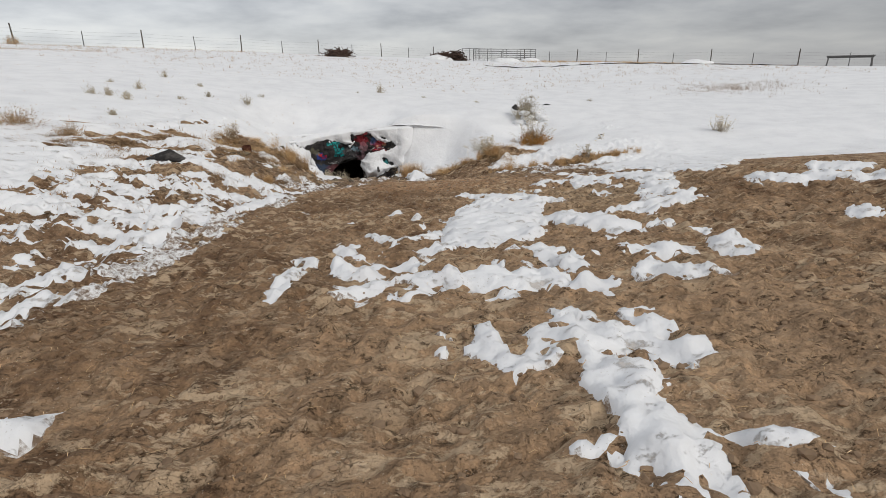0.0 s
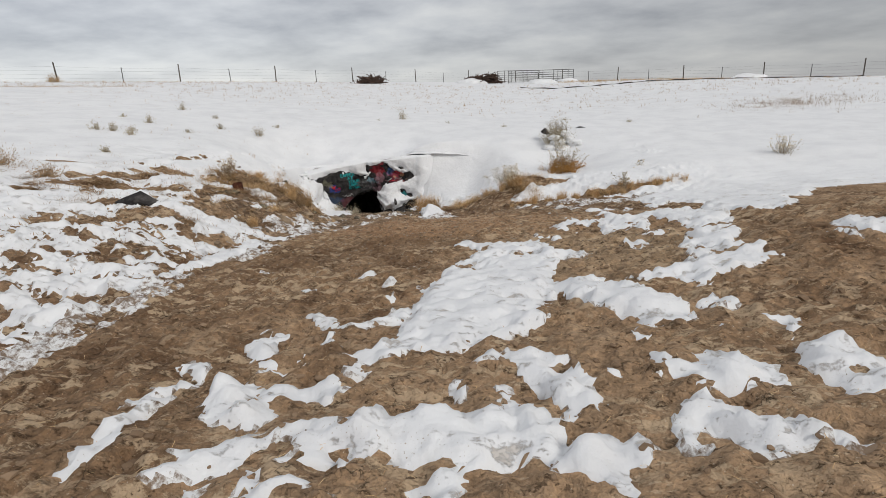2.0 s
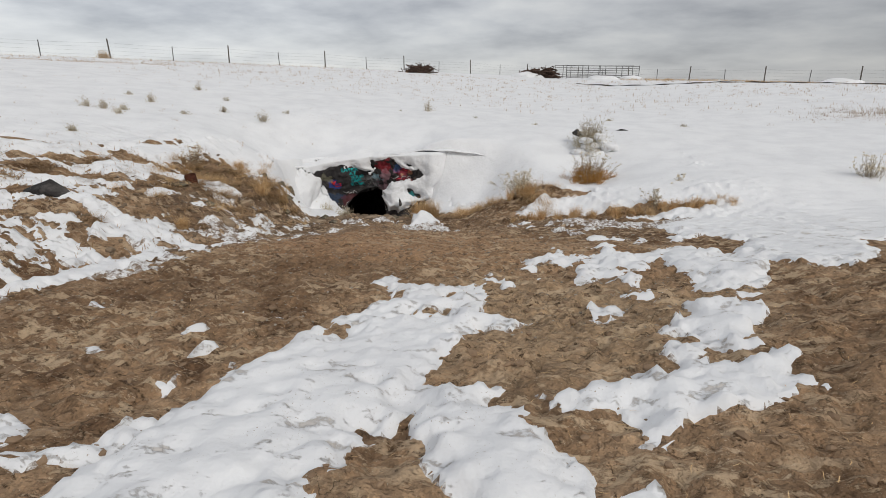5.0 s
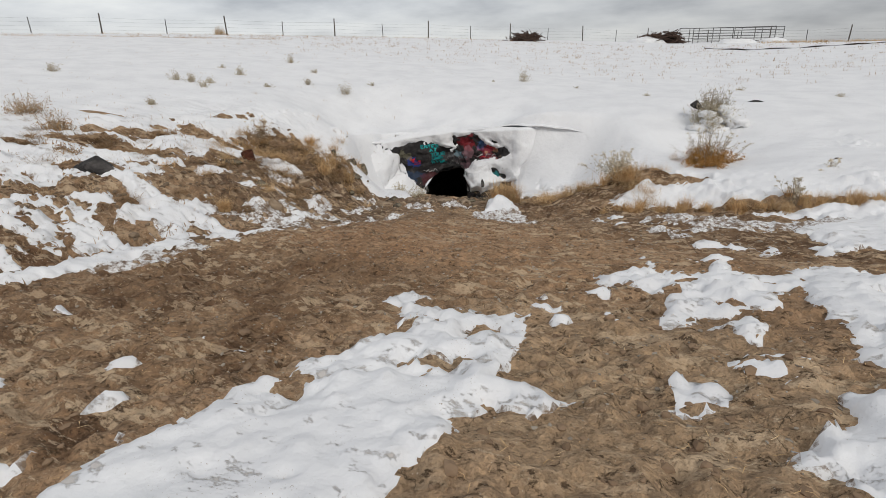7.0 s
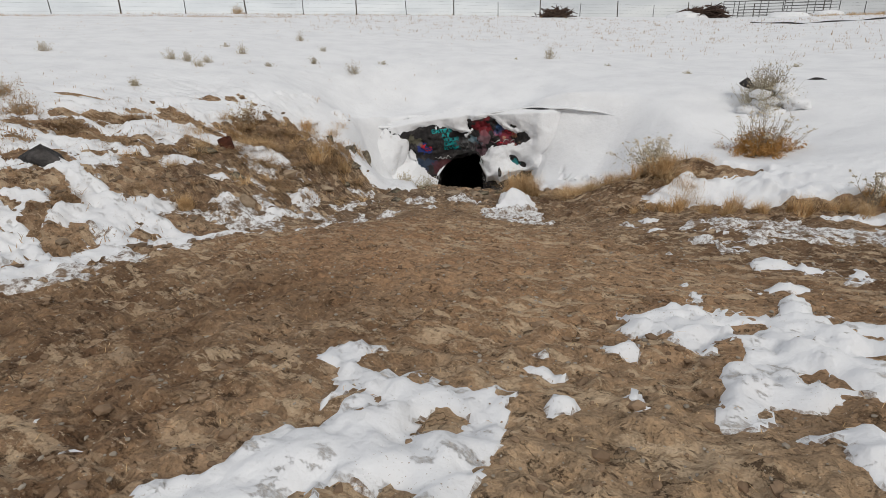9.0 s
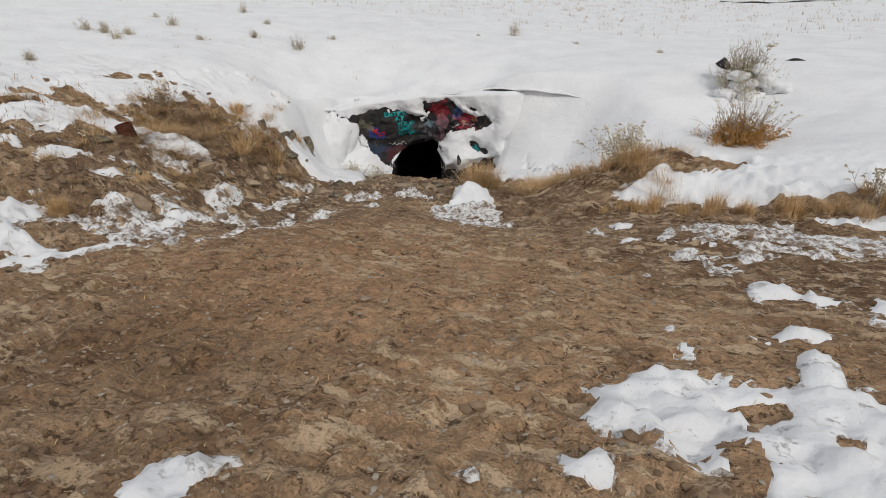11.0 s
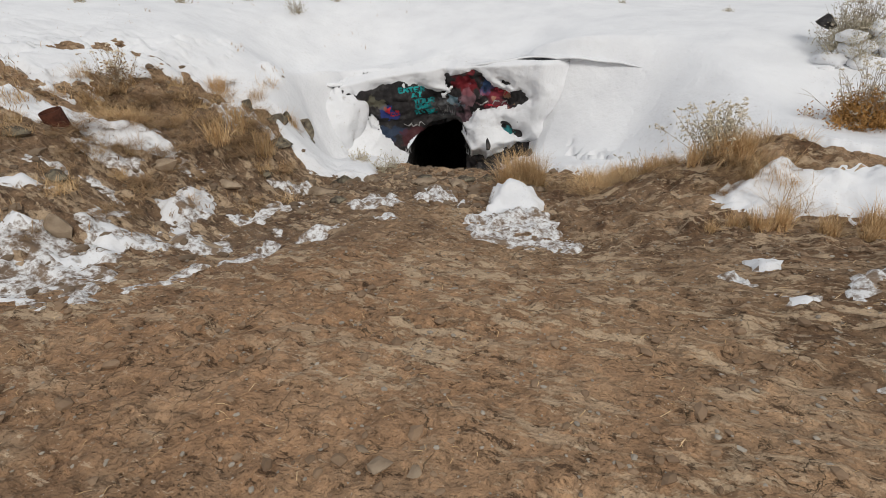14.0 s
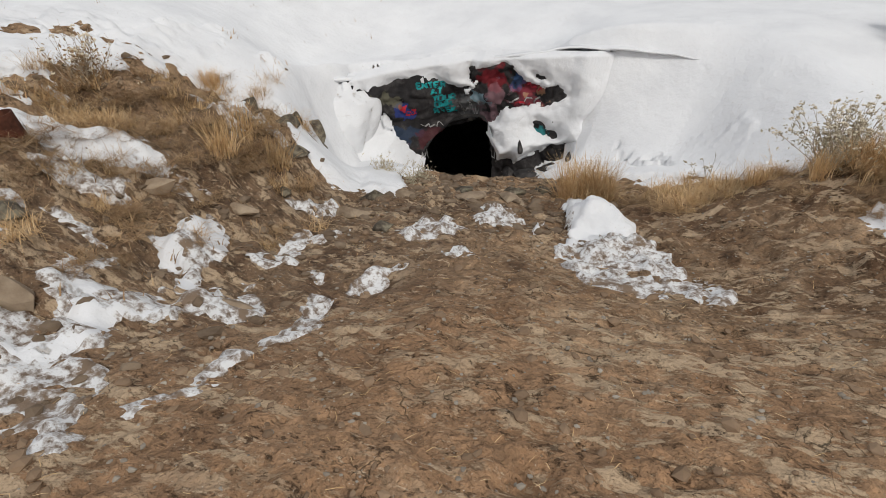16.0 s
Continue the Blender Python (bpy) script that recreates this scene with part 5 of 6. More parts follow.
rock(-3.3, 12.8, (0.2, 0.15, 0.17), 2, TANROCK, "tan weathered stone on the muddy bank")
rock(-3.45, 14.85, (0.26, 0.14, 0.1), 3, TANROCK, "flat tan stone on the bank", turn=0.4)
rock(-3.5, 15.6, (0.13, 0.1, 0.1), 4, ROCK, "small dark stone beside dry grass")
rock(-4.6, 16.6, (0.2, 0.16, 0.14), 5, ROCK, "mossy rounded rock on the grassy bank")
rock(-4.35, 16.9, (0.28, 0.2, 0.2), 6, ROCK, "grey broken rock on the grassy bank")
rock(-4.75, 13.5, (0.3, 0.22, 0.12), 7, ROCK, "low lichen rock among dead grass", 0.6)
rock(-4.0, 13.3, (0.3, 0.22, 0.12), 8, ROCK, "low lichen rock among dead grass", 0.6)
rock(-4.85, 17.85, (0.42, 0.3, 0.2), 9, ROCK, "lichen rock half buried in the snow bank", z=-1.5)
rock(-4.58, 17.95, (0.16, 0.2, 0.36), 10, ROCK, "upright lichen rock in the snow bank", z=-1.42)
rock(-4.45, 17.3, (0.13, 0.13, 0.22), 36, ROCK, "brown broken rock at the foot of the snow bank", 0.2)
rock(-4.35, 17.7, (0.1, 0.09, 0.16), 11, ROCK, "small brown rock at the edge of the snow")
rock(-1.42, 17.25, (0.34, 0.2, 0.1), 12, TANROCK, "flat tan slab before the cave mouth", turn=-0.6)
rock(-1.5, 17.8, (0.2, 0.15, 0.12), 13, ROCK, "grey stone before the cave mouth")
rock(-1.15, 17.85, (0.22, 0.14, 0.11), 14, ROCK, "grey stone before the cave mouth")
rock(-2.75, 17.0, (0.22, 0.13, 0.09), 15, TANROCK, "flat tan stone before the cave mouth", turn=0.3)
rock(-2.2, 17.75, (0.24, 0.14, 0.08), 16, ROCK, "grey stone before the cave mouth")
rock(-3.1, 17.4, (0.2, 0.13, 0.08), 17, ROCK, "grey stone before the cave mouth")
rock(-0.55, 17.6, (0.12, 0.1, 0.09), 18, TANROCK, "small tan stone beside a grass tuft")
rock(-1.75, 20.15, (0.42, 0.25, 0.2), 31, BASALT, "dark broken rock showing through the snow beside the hole", z=-2.45)
rock(-2.1, 20.2, (0.22, 0.2, 0.2), 32, BASALT, "dark broken rock showing through the snow beside the hole", z=-2.5)
rock(-1.95, 20.25, (0.07, 0.2, 0.18), 33, BASALT, "thin dark rock edge in the snow", z=-2.0)
rock(-1.1, 20.3, (0.08, 0.2, 0.22), 34, BASALT, "upright dark rock edge in the snow", z=-2.15)
rock(-1.4, 20.1, (0.26, 0.2, 0.14), 35, BASALT, "dark broken rock showing through the snow beside the hole", z=-2.3)
rock(0.46, 11.58, (0.085, 0.06, 0.025), 41, TANROCK, "flat broken piece of pale crusted stone in the dirt", 0.35, turn=0.5)
rock(0.6, 11.63, (0.055, 0.04, 0.02), 42, TANROCK, "flat broken piece of pale crusted stone in the dirt", 0.35, turn=1.1)
rock(0.34, 11.66, (0.045, 0.035, 0.018), 43, TANROCK, "flat broken piece of pale crusted stone in the dirt", 0.35)
rock(0.58, 11.76, (0.035, 0.02, 0.015), 44, TANROCK, "small pale stone chip in the dirt", 0.35, turn=0.9)
rock(-2.6, 13.6, (0.22, 0.15, 0.1), 45, TANROCK, "flat muddy stone on the icy bank", 0.4, turn=0.2)
rock(-3.9, 14.4, (0.3, 0.16, 0.12), 46, TANROCK, "muddy tan stone on the icy bank", 0.5, turn=0.3)
rock(-2.3, 15.4, (0.2, 0.14, 0.08), 47, ROCK, "flat muddy stone on the icy bank", 0.4, turn=0.7)
rock(-2.9, 15.9, (0.28, 0.16, 0.1), 48, TANROCK, "flat tan slab on the bank", 0.4, turn=0.2)
rock(-1.9, 17.1, (0.3, 0.15, 0.09), 49, TANROCK, "flat tan slab before the cave mouth", 0.4, turn=-0.3)
rock(-3.0, 16.6, (0.2, 0.13, 0.1), 50, ROCK, "grey stone before the cave mouth", 0.4, turn=0.5)
rock(-5.6, 11.5, (0.6, 0.4, 0.3), 51, BASALT, "dark rounded boulder on the snowy bank", 0.4, turn=0.2)
rock(0.22, 18.8, (0.14, 0.1, 0.1), 19, TANROCK, "small brown stone at the edge of the snow")
rock(5.07, 23.3, (0.5, 0.16, 0.14), 20, BASALT, "dark rock edge poking out of the snow slope")
rock(3.5, 21.5, (0.24, 0.18, 0.2), 21, BASALT, "dark rock poking out of the snow beside a bush", -1.6)
rock(5.9, 17.7, (0.2, 0.14, 0.12), 22, ROCK, "small brown rock in snow")
rock(-4.3, 17.2, (0.3, 0.2, 0.24), 23, ROCK, "brown broken rock at the end of the grassy bank")
rock(-3.9, 16.4, (0.25, 0.18, 0.14), 24, ROCK, "brown broken rock at the end of the grassy bank")


def lump_shape():
    bm = bmesh.new()
    bmesh.ops.create_icosphere(bm, subdivisions=1, radius=1.0)
    got = [tuple(v.co) for v in bm.verts], [tuple(v.index for v in f.verts) for f in bm.faces]
    bm.free()
    return got


LUMP_V, LUMP_F = lump_shape()


def litter(name, n, box, size, mats, label, seed, test):
    """Many small stones or clods strewn over a stretch of ground."""
    rnd = random.Random(seed)
    sh = Shape()
    xs = np.array([rnd.uniform(box[0], box[2]) for _ in range(n)])
    ys = np.array([rnd.uniform(box[1], box[3]) for _ in range(n)])
    zs = height(xs, ys) + rough(xs, ys)
    for x, y, z in zip(xs, ys, zs):
        if not test(x, y):
            continue
        r = size[0] * (size[1] / size[0]) ** (rnd.random() ** 2)
        a = rnd.uniform(0, 3.1)
        c, s = math.cos(a), math.sin(a)
        top = []
        for u, v, w in LUMP_V:
            q = r * rnd.uniform(0.7, 1.25)
            u, v, w = u * q * 1.35, v * q, max(w, -0.6) * q * 0.65
            top.append((x + u * c - v * s, y + u * s + v * c, z + w + r * 0.12))
        sh.add(top, LUMP_F)
    ob = new(name, sh.mesh(name, mats))
    return tagged(ob, label, "stones", kind="stuff")


CLOD = simple_mat("dry_clod", [(0.3, (0.15, 0.10, 0.065)), (0.7, (0.33, 0.23, 0.15))], 3, 0.95, 0.1, 0.5, 0.01, vary=False)
GRAVEL = simple_mat("pale_gravel", [(0.3, (0.16, 0.13, 0.10)), (0.7, (0.46, 0.41, 0.34))], 3, 0.9, 0.2, 0.3, 0.005, vary=False)
MUDSTONE = simple_mat("muddy_stone", [(0.3, (0.10, 0.068, 0.045)), (0.7, (0.26, 0.195, 0.135))], 4, 0.9, 0.2, 0.6, 0.012, vary=False)
on_dirt = lambda x, y: toe(np.array([x]), np.array([y]))[0][0] < 0.3
on_bank = lambda x, y: toe(np.array([x]), np.array([y]))[0][0] > -0.2 and x < -1.0
litter("dirt_clods", 10000, (-5, 0.3, 6, 18), (0.004, 0.028), CLOD, "loose dry dirt clods on the ground", 31, on_dirt)
litter("crust_lumps", 2600, (-4, 0.6, 5, 16), (0.012, 0.04), CLOD, "broken lumps of dry crusted dirt", 35, on_dirt)
litter("gravel", 5000, (-3, 8, 4.5, 19), (0.005, 0.017), GRAVEL, "small pale pebbles pressed into the dirt", 32, on_dirt)
litter("bank_stones", 1800, (-6, 8, -1.4, 18.3), (0.012, 0.06), MUDSTONE, "broken stones and mud lumps on the bank", 33, on_bank)
litter("floor_stones", 1000, (-3.6, 15.8, -0.2, 19.8), (0.015, 0.085), MUDSTONE, "broken stones before the cave mouth", 34, on_dirt)


# ---- plants ----
def blade(sh, base, lean, length, width, curl, rnd):
    """One dry blade: a tapering bent strip."""
    a = rnd.uniform(0, 2 * math.pi)
    d = Vector((math.cos(a), math.sin(a), 0))
    side = Vector((-d.y, d.x, 0)) * width / 2
    p, el = Vector(base), math.pi / 2 - lean
    pts = [p]
    for k in range(3):
        p = p + (d * math.cos(el) + Vector((0, 0, 1)) * math.sin(el)) * length / 3
        el -= curl
        pts.append(p)
    vs = []
    for k, q in enumerate(pts[:-1]):
        s = side * (1 - k * 0.25)
        vs += [q - s, q + s]
    vs.append(pts[-1])
    sh.add(vs, [(0, 1, 3, 2), (2, 3, 5, 4), (4, 5, 6)])


def tuft_mesh(seed, n, r, length, lean, curl, mat, width=0.006, low=0.0):
    rnd = random.Random(seed)
    sh = Shape()
    for _ in range(n):
        q, a = r * math.sqrt(rnd.random()), rnd.uniform(0, 6.283)
        blade(sh, (q * math.cos(a), q * math.sin(a), -0.03), low + abs(rnd.gauss(0, lean)), length * rnd.uniform(0.45, 1.1), width * rnd.uniform(0.6, 1.4), rnd.uniform(0, curl), rnd)
    return sh.mesh("blades", mat)


TUFTS = [tuft_mesh(s, 150, 0.09, 0.30, 0.45, 0.45, STRAW) for s in (1, 2, 3)]
TALL = [tuft_mesh(s, 900, 0.2, 0.62, 0.5, 0.6, STRAW, 0.007) for s in (4, 5)]
DROOP = [tuft_mesh(s, 260, 0.24, 0.42, 0.7, 0.6, STRAW, low=0.4) for s in (16, 17, 18)]
MATTED = [tuft_mesh(s, 320, 0.28, 0.34, 0.4, 0.25, RUST_GRASS, low=1.0) for s in (6, 7, 8)]


def tuft(x, y, me, scale, label, seed, group=""):
    root = new("grass_tuft")
    root.matrix_world = pose(x, y, at(x, y), 0, 0, seed * 77 % 360) @ Matrix.Diagonal((scale, scale, scale * (0.85 + 0.3 * (seed * 0.37 % 1)), 1))
    tagged(part("grass_clump", me, None, root), kind="stuff")
    tagged(root, label, "grass", group)


tuft(-0.7, 17.75, TALL[0], 1.15, "tall straw-yellow grass tuft beside the cave mouth", 1)
tuft(-0.42, 17.7, TALL[1], 0.95, "tall straw-yellow grass tuft beside the cave mouth", 2)
tuft(-5.5, 17.0, TALL[0], 0.62, "yellow grass tuft on top of the bank", 3)
tuft(-5.0, 17.3, TALL[1], 0.6, "yellow grass tuft on top of the bank", 4)
tuft(-4.35, 17.25, TALL[0], 0.5, "yellow grass tuft at the end of the bank", 5)
tuft(-4.0, 15.35, TUFTS[0], 1.6, "yellow grass tuft on the bank", 6)
tuft(-4.2, 15.9, TUFTS[1], 1.7, "yellow grass tuft on the bank", 7)
tuft(-3.75, 15.9, TUFTS[2], 1.5, "yellow grass tuft on the bank", 8)
tuft(-3.7, 12.1, TALL[1], 0.45, "orange-brown grass tuft on the snowy bank", 9)
tuft(0.66, 18.7, TUFTS[0], 0.9, "small straw tuft at the edge of the snow", 10)
bank_rnd = random.Random(5)
for k in range(85):
    x, y = bank_rnd.gauss(-4.9, 0.65), bank_rnd.gauss(16.0, 0.8)
    if toe(np.array([x]), np.array([y]))[0][0] > 0.25 and y < 17.8 and not (x > -4.3 and y > 16.3):
        tuft(x, y, MATTED[k % 3] if k % 3 else DROOP[k % 2], bank_rnd.uniform(0.5, 0.9), "matted brown dead grass on the bank", 20 + k, "dead grass on the bank")
for k in range(75):
    x, y = bank_rnd.gauss(-4.2, 0.7), bank_rnd.gauss(14.3, 1.2)
    tuft(x, y, MATTED[k % 3] if k % 4 else DROOP[k % 3], bank_rnd.uniform(0.4, 0.9), "matted brown dead grass on the bank", 90 + k, "dead grass on the bank")
for k in range(26):
    s = bank_rnd.random()
    x, y = 0.75 + 1.9 * s + bank_rnd.gauss(0, 0.22), 17.95 - 0.9 * s + bank_rnd.gauss(0, 0.28)
    tuft(x, y, DROOP[k % 3] if k % 3 else MATTED[k % 3], bank_rnd.uniform(0.6, 1.0), "straw-brown grass hanging over the earth bank", 130 + k, "grass on the earth bank")
for k in range(26):
    s = bank_rnd.random()
    x, y = 0.1 + 2.4 * s + bank_rnd.gauss(0, 0.15), 17.6 - 0.75 * s + bank_rnd.gauss(0, 0.25)
    tuft(x, y, MATTED[k % 3] if k % 5 < 3 else DROOP[k % 3], bank_rnd.uniform(0.5, 1.1), "straw-yellow grass hanging over the earth bank", 400 + k, "grass on the earth bank")
for k in range(9):
    x, y = 0.5 + 0.24 * k + bank_rnd.gauss(0, 0.1), 17.75 - 0.07 * k + bank_rnd.gauss(0, 0.12)
    tuft(x, y, TUFTS[k % 3], bank_rnd.uniform(0.8, 1.3), "upright straw grass on the earth bank", 470 + k, "grass on the earth bank")
for k in range(46):
    x = bank_rnd.uniform(1.7, 6.5)
    tuft(x, 15.75 + 0.05 * (x - 2) + bank_rnd.gauss(0, 0.13), TUFTS[k % 3], bank_rnd.uniform(0.6, 1.1), "low straw grass along the edge of the track", 190 + k, "grass along the track edge")
for k in range(26):
    x, y = bank_rnd.gauss(-8.5, 1.6), bank_rnd.gauss(12.9, 0.7)
    tuft(x, y, MATTED[k % 3], bank_rnd.uniform(0.7, 1.3), "brown grass clump showing through snow", 240 + k, "grass clumps on the slope")


def bush(x, y, h, spread, seed, leaf, label, stems=46, leaves=900, heads=0, lean=0.55, sink=0.04, name="bush", z=None, dense=1.0):
    """Twiggy shrub: forking stems, small leaves round them, and seed heads on top."""
    rnd = random.Random(seed)
    wood, fol, top = Shape(), Shape(), Shape()
    tips, along = [], []
    for _ in range(stems):
        a, t = rnd.uniform(0, 6.283), abs(rnd.gauss(0, lean))
        ln = h * rnd.uniform(0.55, 1.05)
        d = Vector((math.cos(a) * math.sin(t), math.sin(a) * math.sin(t), math.cos(t)))
        p0 = Vector((rnd.gauss(0, spread * 0.12), rnd.gauss(0, spread * 0.12), -0.05))
        bend = Vector((rnd.gauss(0, 0.08), rnd.gauss(0, 0.08), 0.06)) * h
        pts = [p0, p0 + d * ln * 0.4, p0 + d * ln * 0.75 + bend * 0.5, p0 + d * ln + bend]
        wood.rod(pts, [0.0055, 0.004, 0.003, 0.0015], 3)
        along += pts[1:]
        tips.append(pts[-1])
        for _ in range(3):
            q = pts[1].lerp(pts[3], rnd.random())
            e = q + (d + Vector((rnd.gauss(0, 0.5), rnd.gauss(0, 0.5), rnd.gauss(0.2, 0.3)))).normalized() * ln * rnd.uniform(0.15, 0.32)
            wood.rod([q, q.lerp(e, 0.5) + Vector((0, 0, 0.006)), e], [0.003, 0.002, 0.001], 3)
            tips.append(e)
            along += [q.lerp(e, 0.5), e]
    for _ in range(leaves):
        q = rnd.choice(along)
        q = Vector((q.x * dense ** 0.3, q.y * dense ** 0.3, q.z * dense * rnd.uniform(0.5, 1.0))) + Vector((rnd.gauss(0, 0.035), rnd.gauss(0, 0.035), rnd.gauss(0.0, 0.03)))
        u = Vector((rnd.gauss(0, 1), rnd.gauss(0, 1), rnd.gauss(0.6, 1))).normalized()
        v = u.cross(Vector((rnd.gauss(0, 1), rnd.gauss(0, 1), rnd.gauss(0, 1)))).normalized()
        ln, w = rnd.uniform(0.025, 0.06), rnd.uniform(0.005, 0.012)
        fol.add([q, q + u * ln * 0.5 + v * w, q + u * ln, q + u * ln * 0.5 - v * w], [(0, 1, 2, 3)])
    rnd.shuffle(tips)
    for q in tips[:heads]:
        for _ in range(5):
            c = q + Vector((rnd.gauss(0, 0.014), rnd.gauss(0, 0.014), rnd.gauss(0.005, 0.008)))
            r = rnd.uniform(0.009, 0.017)
            vs = [c + r * Vector(o) for o in ((1, 0, 0), (0, 1, 0), (-1, 0, 0), (0, -1, 0), (0, 0, 0.8), (0, 0, -0.8))]
            top.add(vs, [(0, 1, 4), (1, 2, 4), (2, 3, 4), (3, 0, 4), (1, 0, 5), (2, 1, 5), (3, 2, 5), (0, 3, 5)])
    root = new(name)
    root.location = (x, y, (at(x, y) if z is None else z) - sink)
    tagged(part("twiggy_crown", wood, TWIG, root, "thin grey-brown twigs"), kind="stuff")
    if leaves:
        tagged(part("foliage", fol, leaf, root), kind="stuff")
    if heads:
        tagged(part("seed_head", top, SEED, root, "pale dry seed heads"), kind="stuff")
    return tagged(root, label, "shrub")


bush(3.7, 18.75, 0.85, 0.8, 11, ORANGE, "rust-orange rabbitbrush with pale seed heads on the snow bank", 120, 14000, 130, 0.6, dense=0.6)
bush(1.92, 17.6, 0.66, 0.5, 12, SAGE, "pale dry shrub with many seed heads on the earth bank", 60, 1500, 190, 0.6)
bush(3.87, 21.1, 1.0, 0.9, 13, SAGE, "tall pale shrub packed with snow on the drift", 140, 7500, 60, 0.5, dense=0.85)
bush(-5.6, 15.4, 0.55, 0.4, 14, RUST_GRASS, "brown twiggy shrub with seed heads on the bank", 40, 700, 60, 0.5)
bush(9.7, 17.5, 0.62, 0.5, 15, SAGE, "pale bare shrub standing in the snow", 45, 250, 70, 0.45)
bush(-3.4, 17.75, 0.45, 0.3, 16, SAGE, "grey sagebrush sprigs before the snow drift", 26, 700, 0, 0.35)
bush(-2.95, 17.95, 0.32, 0.3, 17, SAGE, "small grey sagebrush sprigs before the snow drift", 22, 500, 0, 0.5)
bush(-8.5, 12.9, 0.5, 0.6, 18, RUST_GRASS, "dark brown shrub on the snowy slope", 60, 1200, 0, 0.8)
bush(-10.0, 13.3, 0.55, 0.8, 19, RUST_GRASS, "dark brown shrub on the snowy slope", 60, 1400, 0, 0.9)
bush(-6.9, 11.9, 0.25, 0.5, 20, RUST_GRASS, "low brown shrub on the snowy slope", 40, 800, 0, 0.9)
bush(4.85, 15.95, 0.5, 0.4, 21, SAGE, "thin bare weed stalks on the track edge", 24, 60, 40, 0.5)
bush(0.95, 19.0, 0.42, 0.2, 22, SAGE, "two thin weed stalks in the snow", 5, 0, 10, 0.25)
bush(5.6, 17.2, 0.3, 0.3, 23, SAGE, "thin weed stalks in the snow", 12, 40, 12, 0.5)


def bush_snow(x, y, z, r, seed):
    bm = bmesh.new()
    bmesh.ops.create_icosphere(bm, subdivisions=3, radius=1.0)
    for v in bm.verts:
        p = v.co * (1 + 0.4 * noise.fractal(v.co * 1.4 + Vector((seed, 2, 0)), 0.8, 2.0, 3))
        v.co = (p.x * r * 1.3, p.y * r * 0.8, p.z * r * 0.7)
    me = bpy.data.meshes.new("snow_clump")
    bm.to_mesh(me)
    bm.free()
    me.materials.append(SNOW)
    me.shade_smooth()
    ob = new("snow_clump", me)
    ob.location = (x, y, at(x, y) + z)
    tagged(ob, "lump of snow caught in a pale shrub", "snow clump", "snow clumps in the shrub")


for k, (dx, dz, r) in enumerate(((-0.3, 0.12, 0.16), (0.0, 0.2, 0.18), (0.3, 0.26, 0.16), (-0.12, 0.4, 0.13), (0.22, 0.46, 0.14), (0.5, 0.15, 0.2), (-0.35, -0.02, 0.18), (0.1, 0.02, 0.2))):
    bush_snow(3.87 + 1.15 * dx, 20.8 + 0.1 * (k % 3), 1.2 * dz + 0.03, r * 1.1, k)
for k, (x, y, s) in enumerate(((-7.05, 21.4, 0.5), (-11.6, 24.7, 0.5), (-10.8, 20.8, 0.42), (-2.3, 26.4, 0.5), (-8.9, 19.8, 0.25), (-8.5, 21.4, 0.3), (-6.9, 22.9, 0.28), (-10.65, 18.5, 0.4), (-10.2, 18.8, 0.3), (-9.6, 23.4, 0.3),
                               (-14.5, 17.0, 0.4), (-8.9, 15.5, 0.25), (-3.3, 25.8, 0.16), (-0.2, 25.7, 0.2), (5.1, 26.8, 0.22), (-11.1, 18.4, 0.4), (-9.9, 18.2, 0.3), (2.2, 24.5, 0.2), (7.5, 25.0, 0.25), (-12.2, 21.5, 0.25))):
    bush(x, y, s, s * 0.6, 50 + k, SAGE, "grey sagebrush twigs poking out of the snow slope", 30, 260, 0, 0.35, 0.02, "sagebrush")


def stubble(n, seed, place, length, mat, label):
    """Thin scattered grass stalks that show through the snow."""
    rnd = random.Random(seed)
    sh = Shape()
    pts = [place(rnd) for _ in range(n)]
    xs, ys = np.array([p[0] for p in pts]), np.array([p[1] for p in pts])
    zs = height(xs, ys) + rough(xs, ys)
    for x, y, z in zip(xs, ys, zs):
        for _ in range(rnd.randint(3, 9)):
            blade(sh, (x + rnd.gauss(0, 0.08), y + rnd.gauss(0, 0.05), z), abs(rnd.gauss(0, 0.6)), length * rnd.uniform(0.5, 1.2), 0.008 + 0.0003 * max(y, 0), rnd.uniform(0, 0.4), rnd)
    tagged(new("grass_stubble", sh.mesh("grass_stubble", mat)), label, "grass", kind="stuff")


stubble(900, 61, lambda r: (r.uniform(-26, -5), 12 + 18 * r.random() ** 1.3 + r.gauss(0, 0.6)), 0.13, RUST_GRASS, "sparse dead grass stalks poking through snow on the slope")
stubble(2600, 62, lambda r: (r.uniform(-32, 26), r.choice((31, 35, 38, 42, 46, 50)) + r.gauss(0, 1.1)), 0.24, RUST_GRASS, "lines of dead grass stalks on the far snow slope")
stubble(700, 63, lambda r: (r.gauss(15.5, 1.6), r.gauss(27, 1.2)), 0.22, RUST_GRASS, "patch of dead grass on the far snow slope")
stubble(420, 64, lambda r: (r.uniform(-7.5, -3), r.uniform(8, 15.5)), 0.09, RUST_GRASS, "dead grass stalks on the muddy bank")
stubble(700, 65, lambda r: (r.uniform(9, 24), 53 + r.gauss(0, 1.0)), 0.3, STRAW, "strip of yellow grass near the fence")


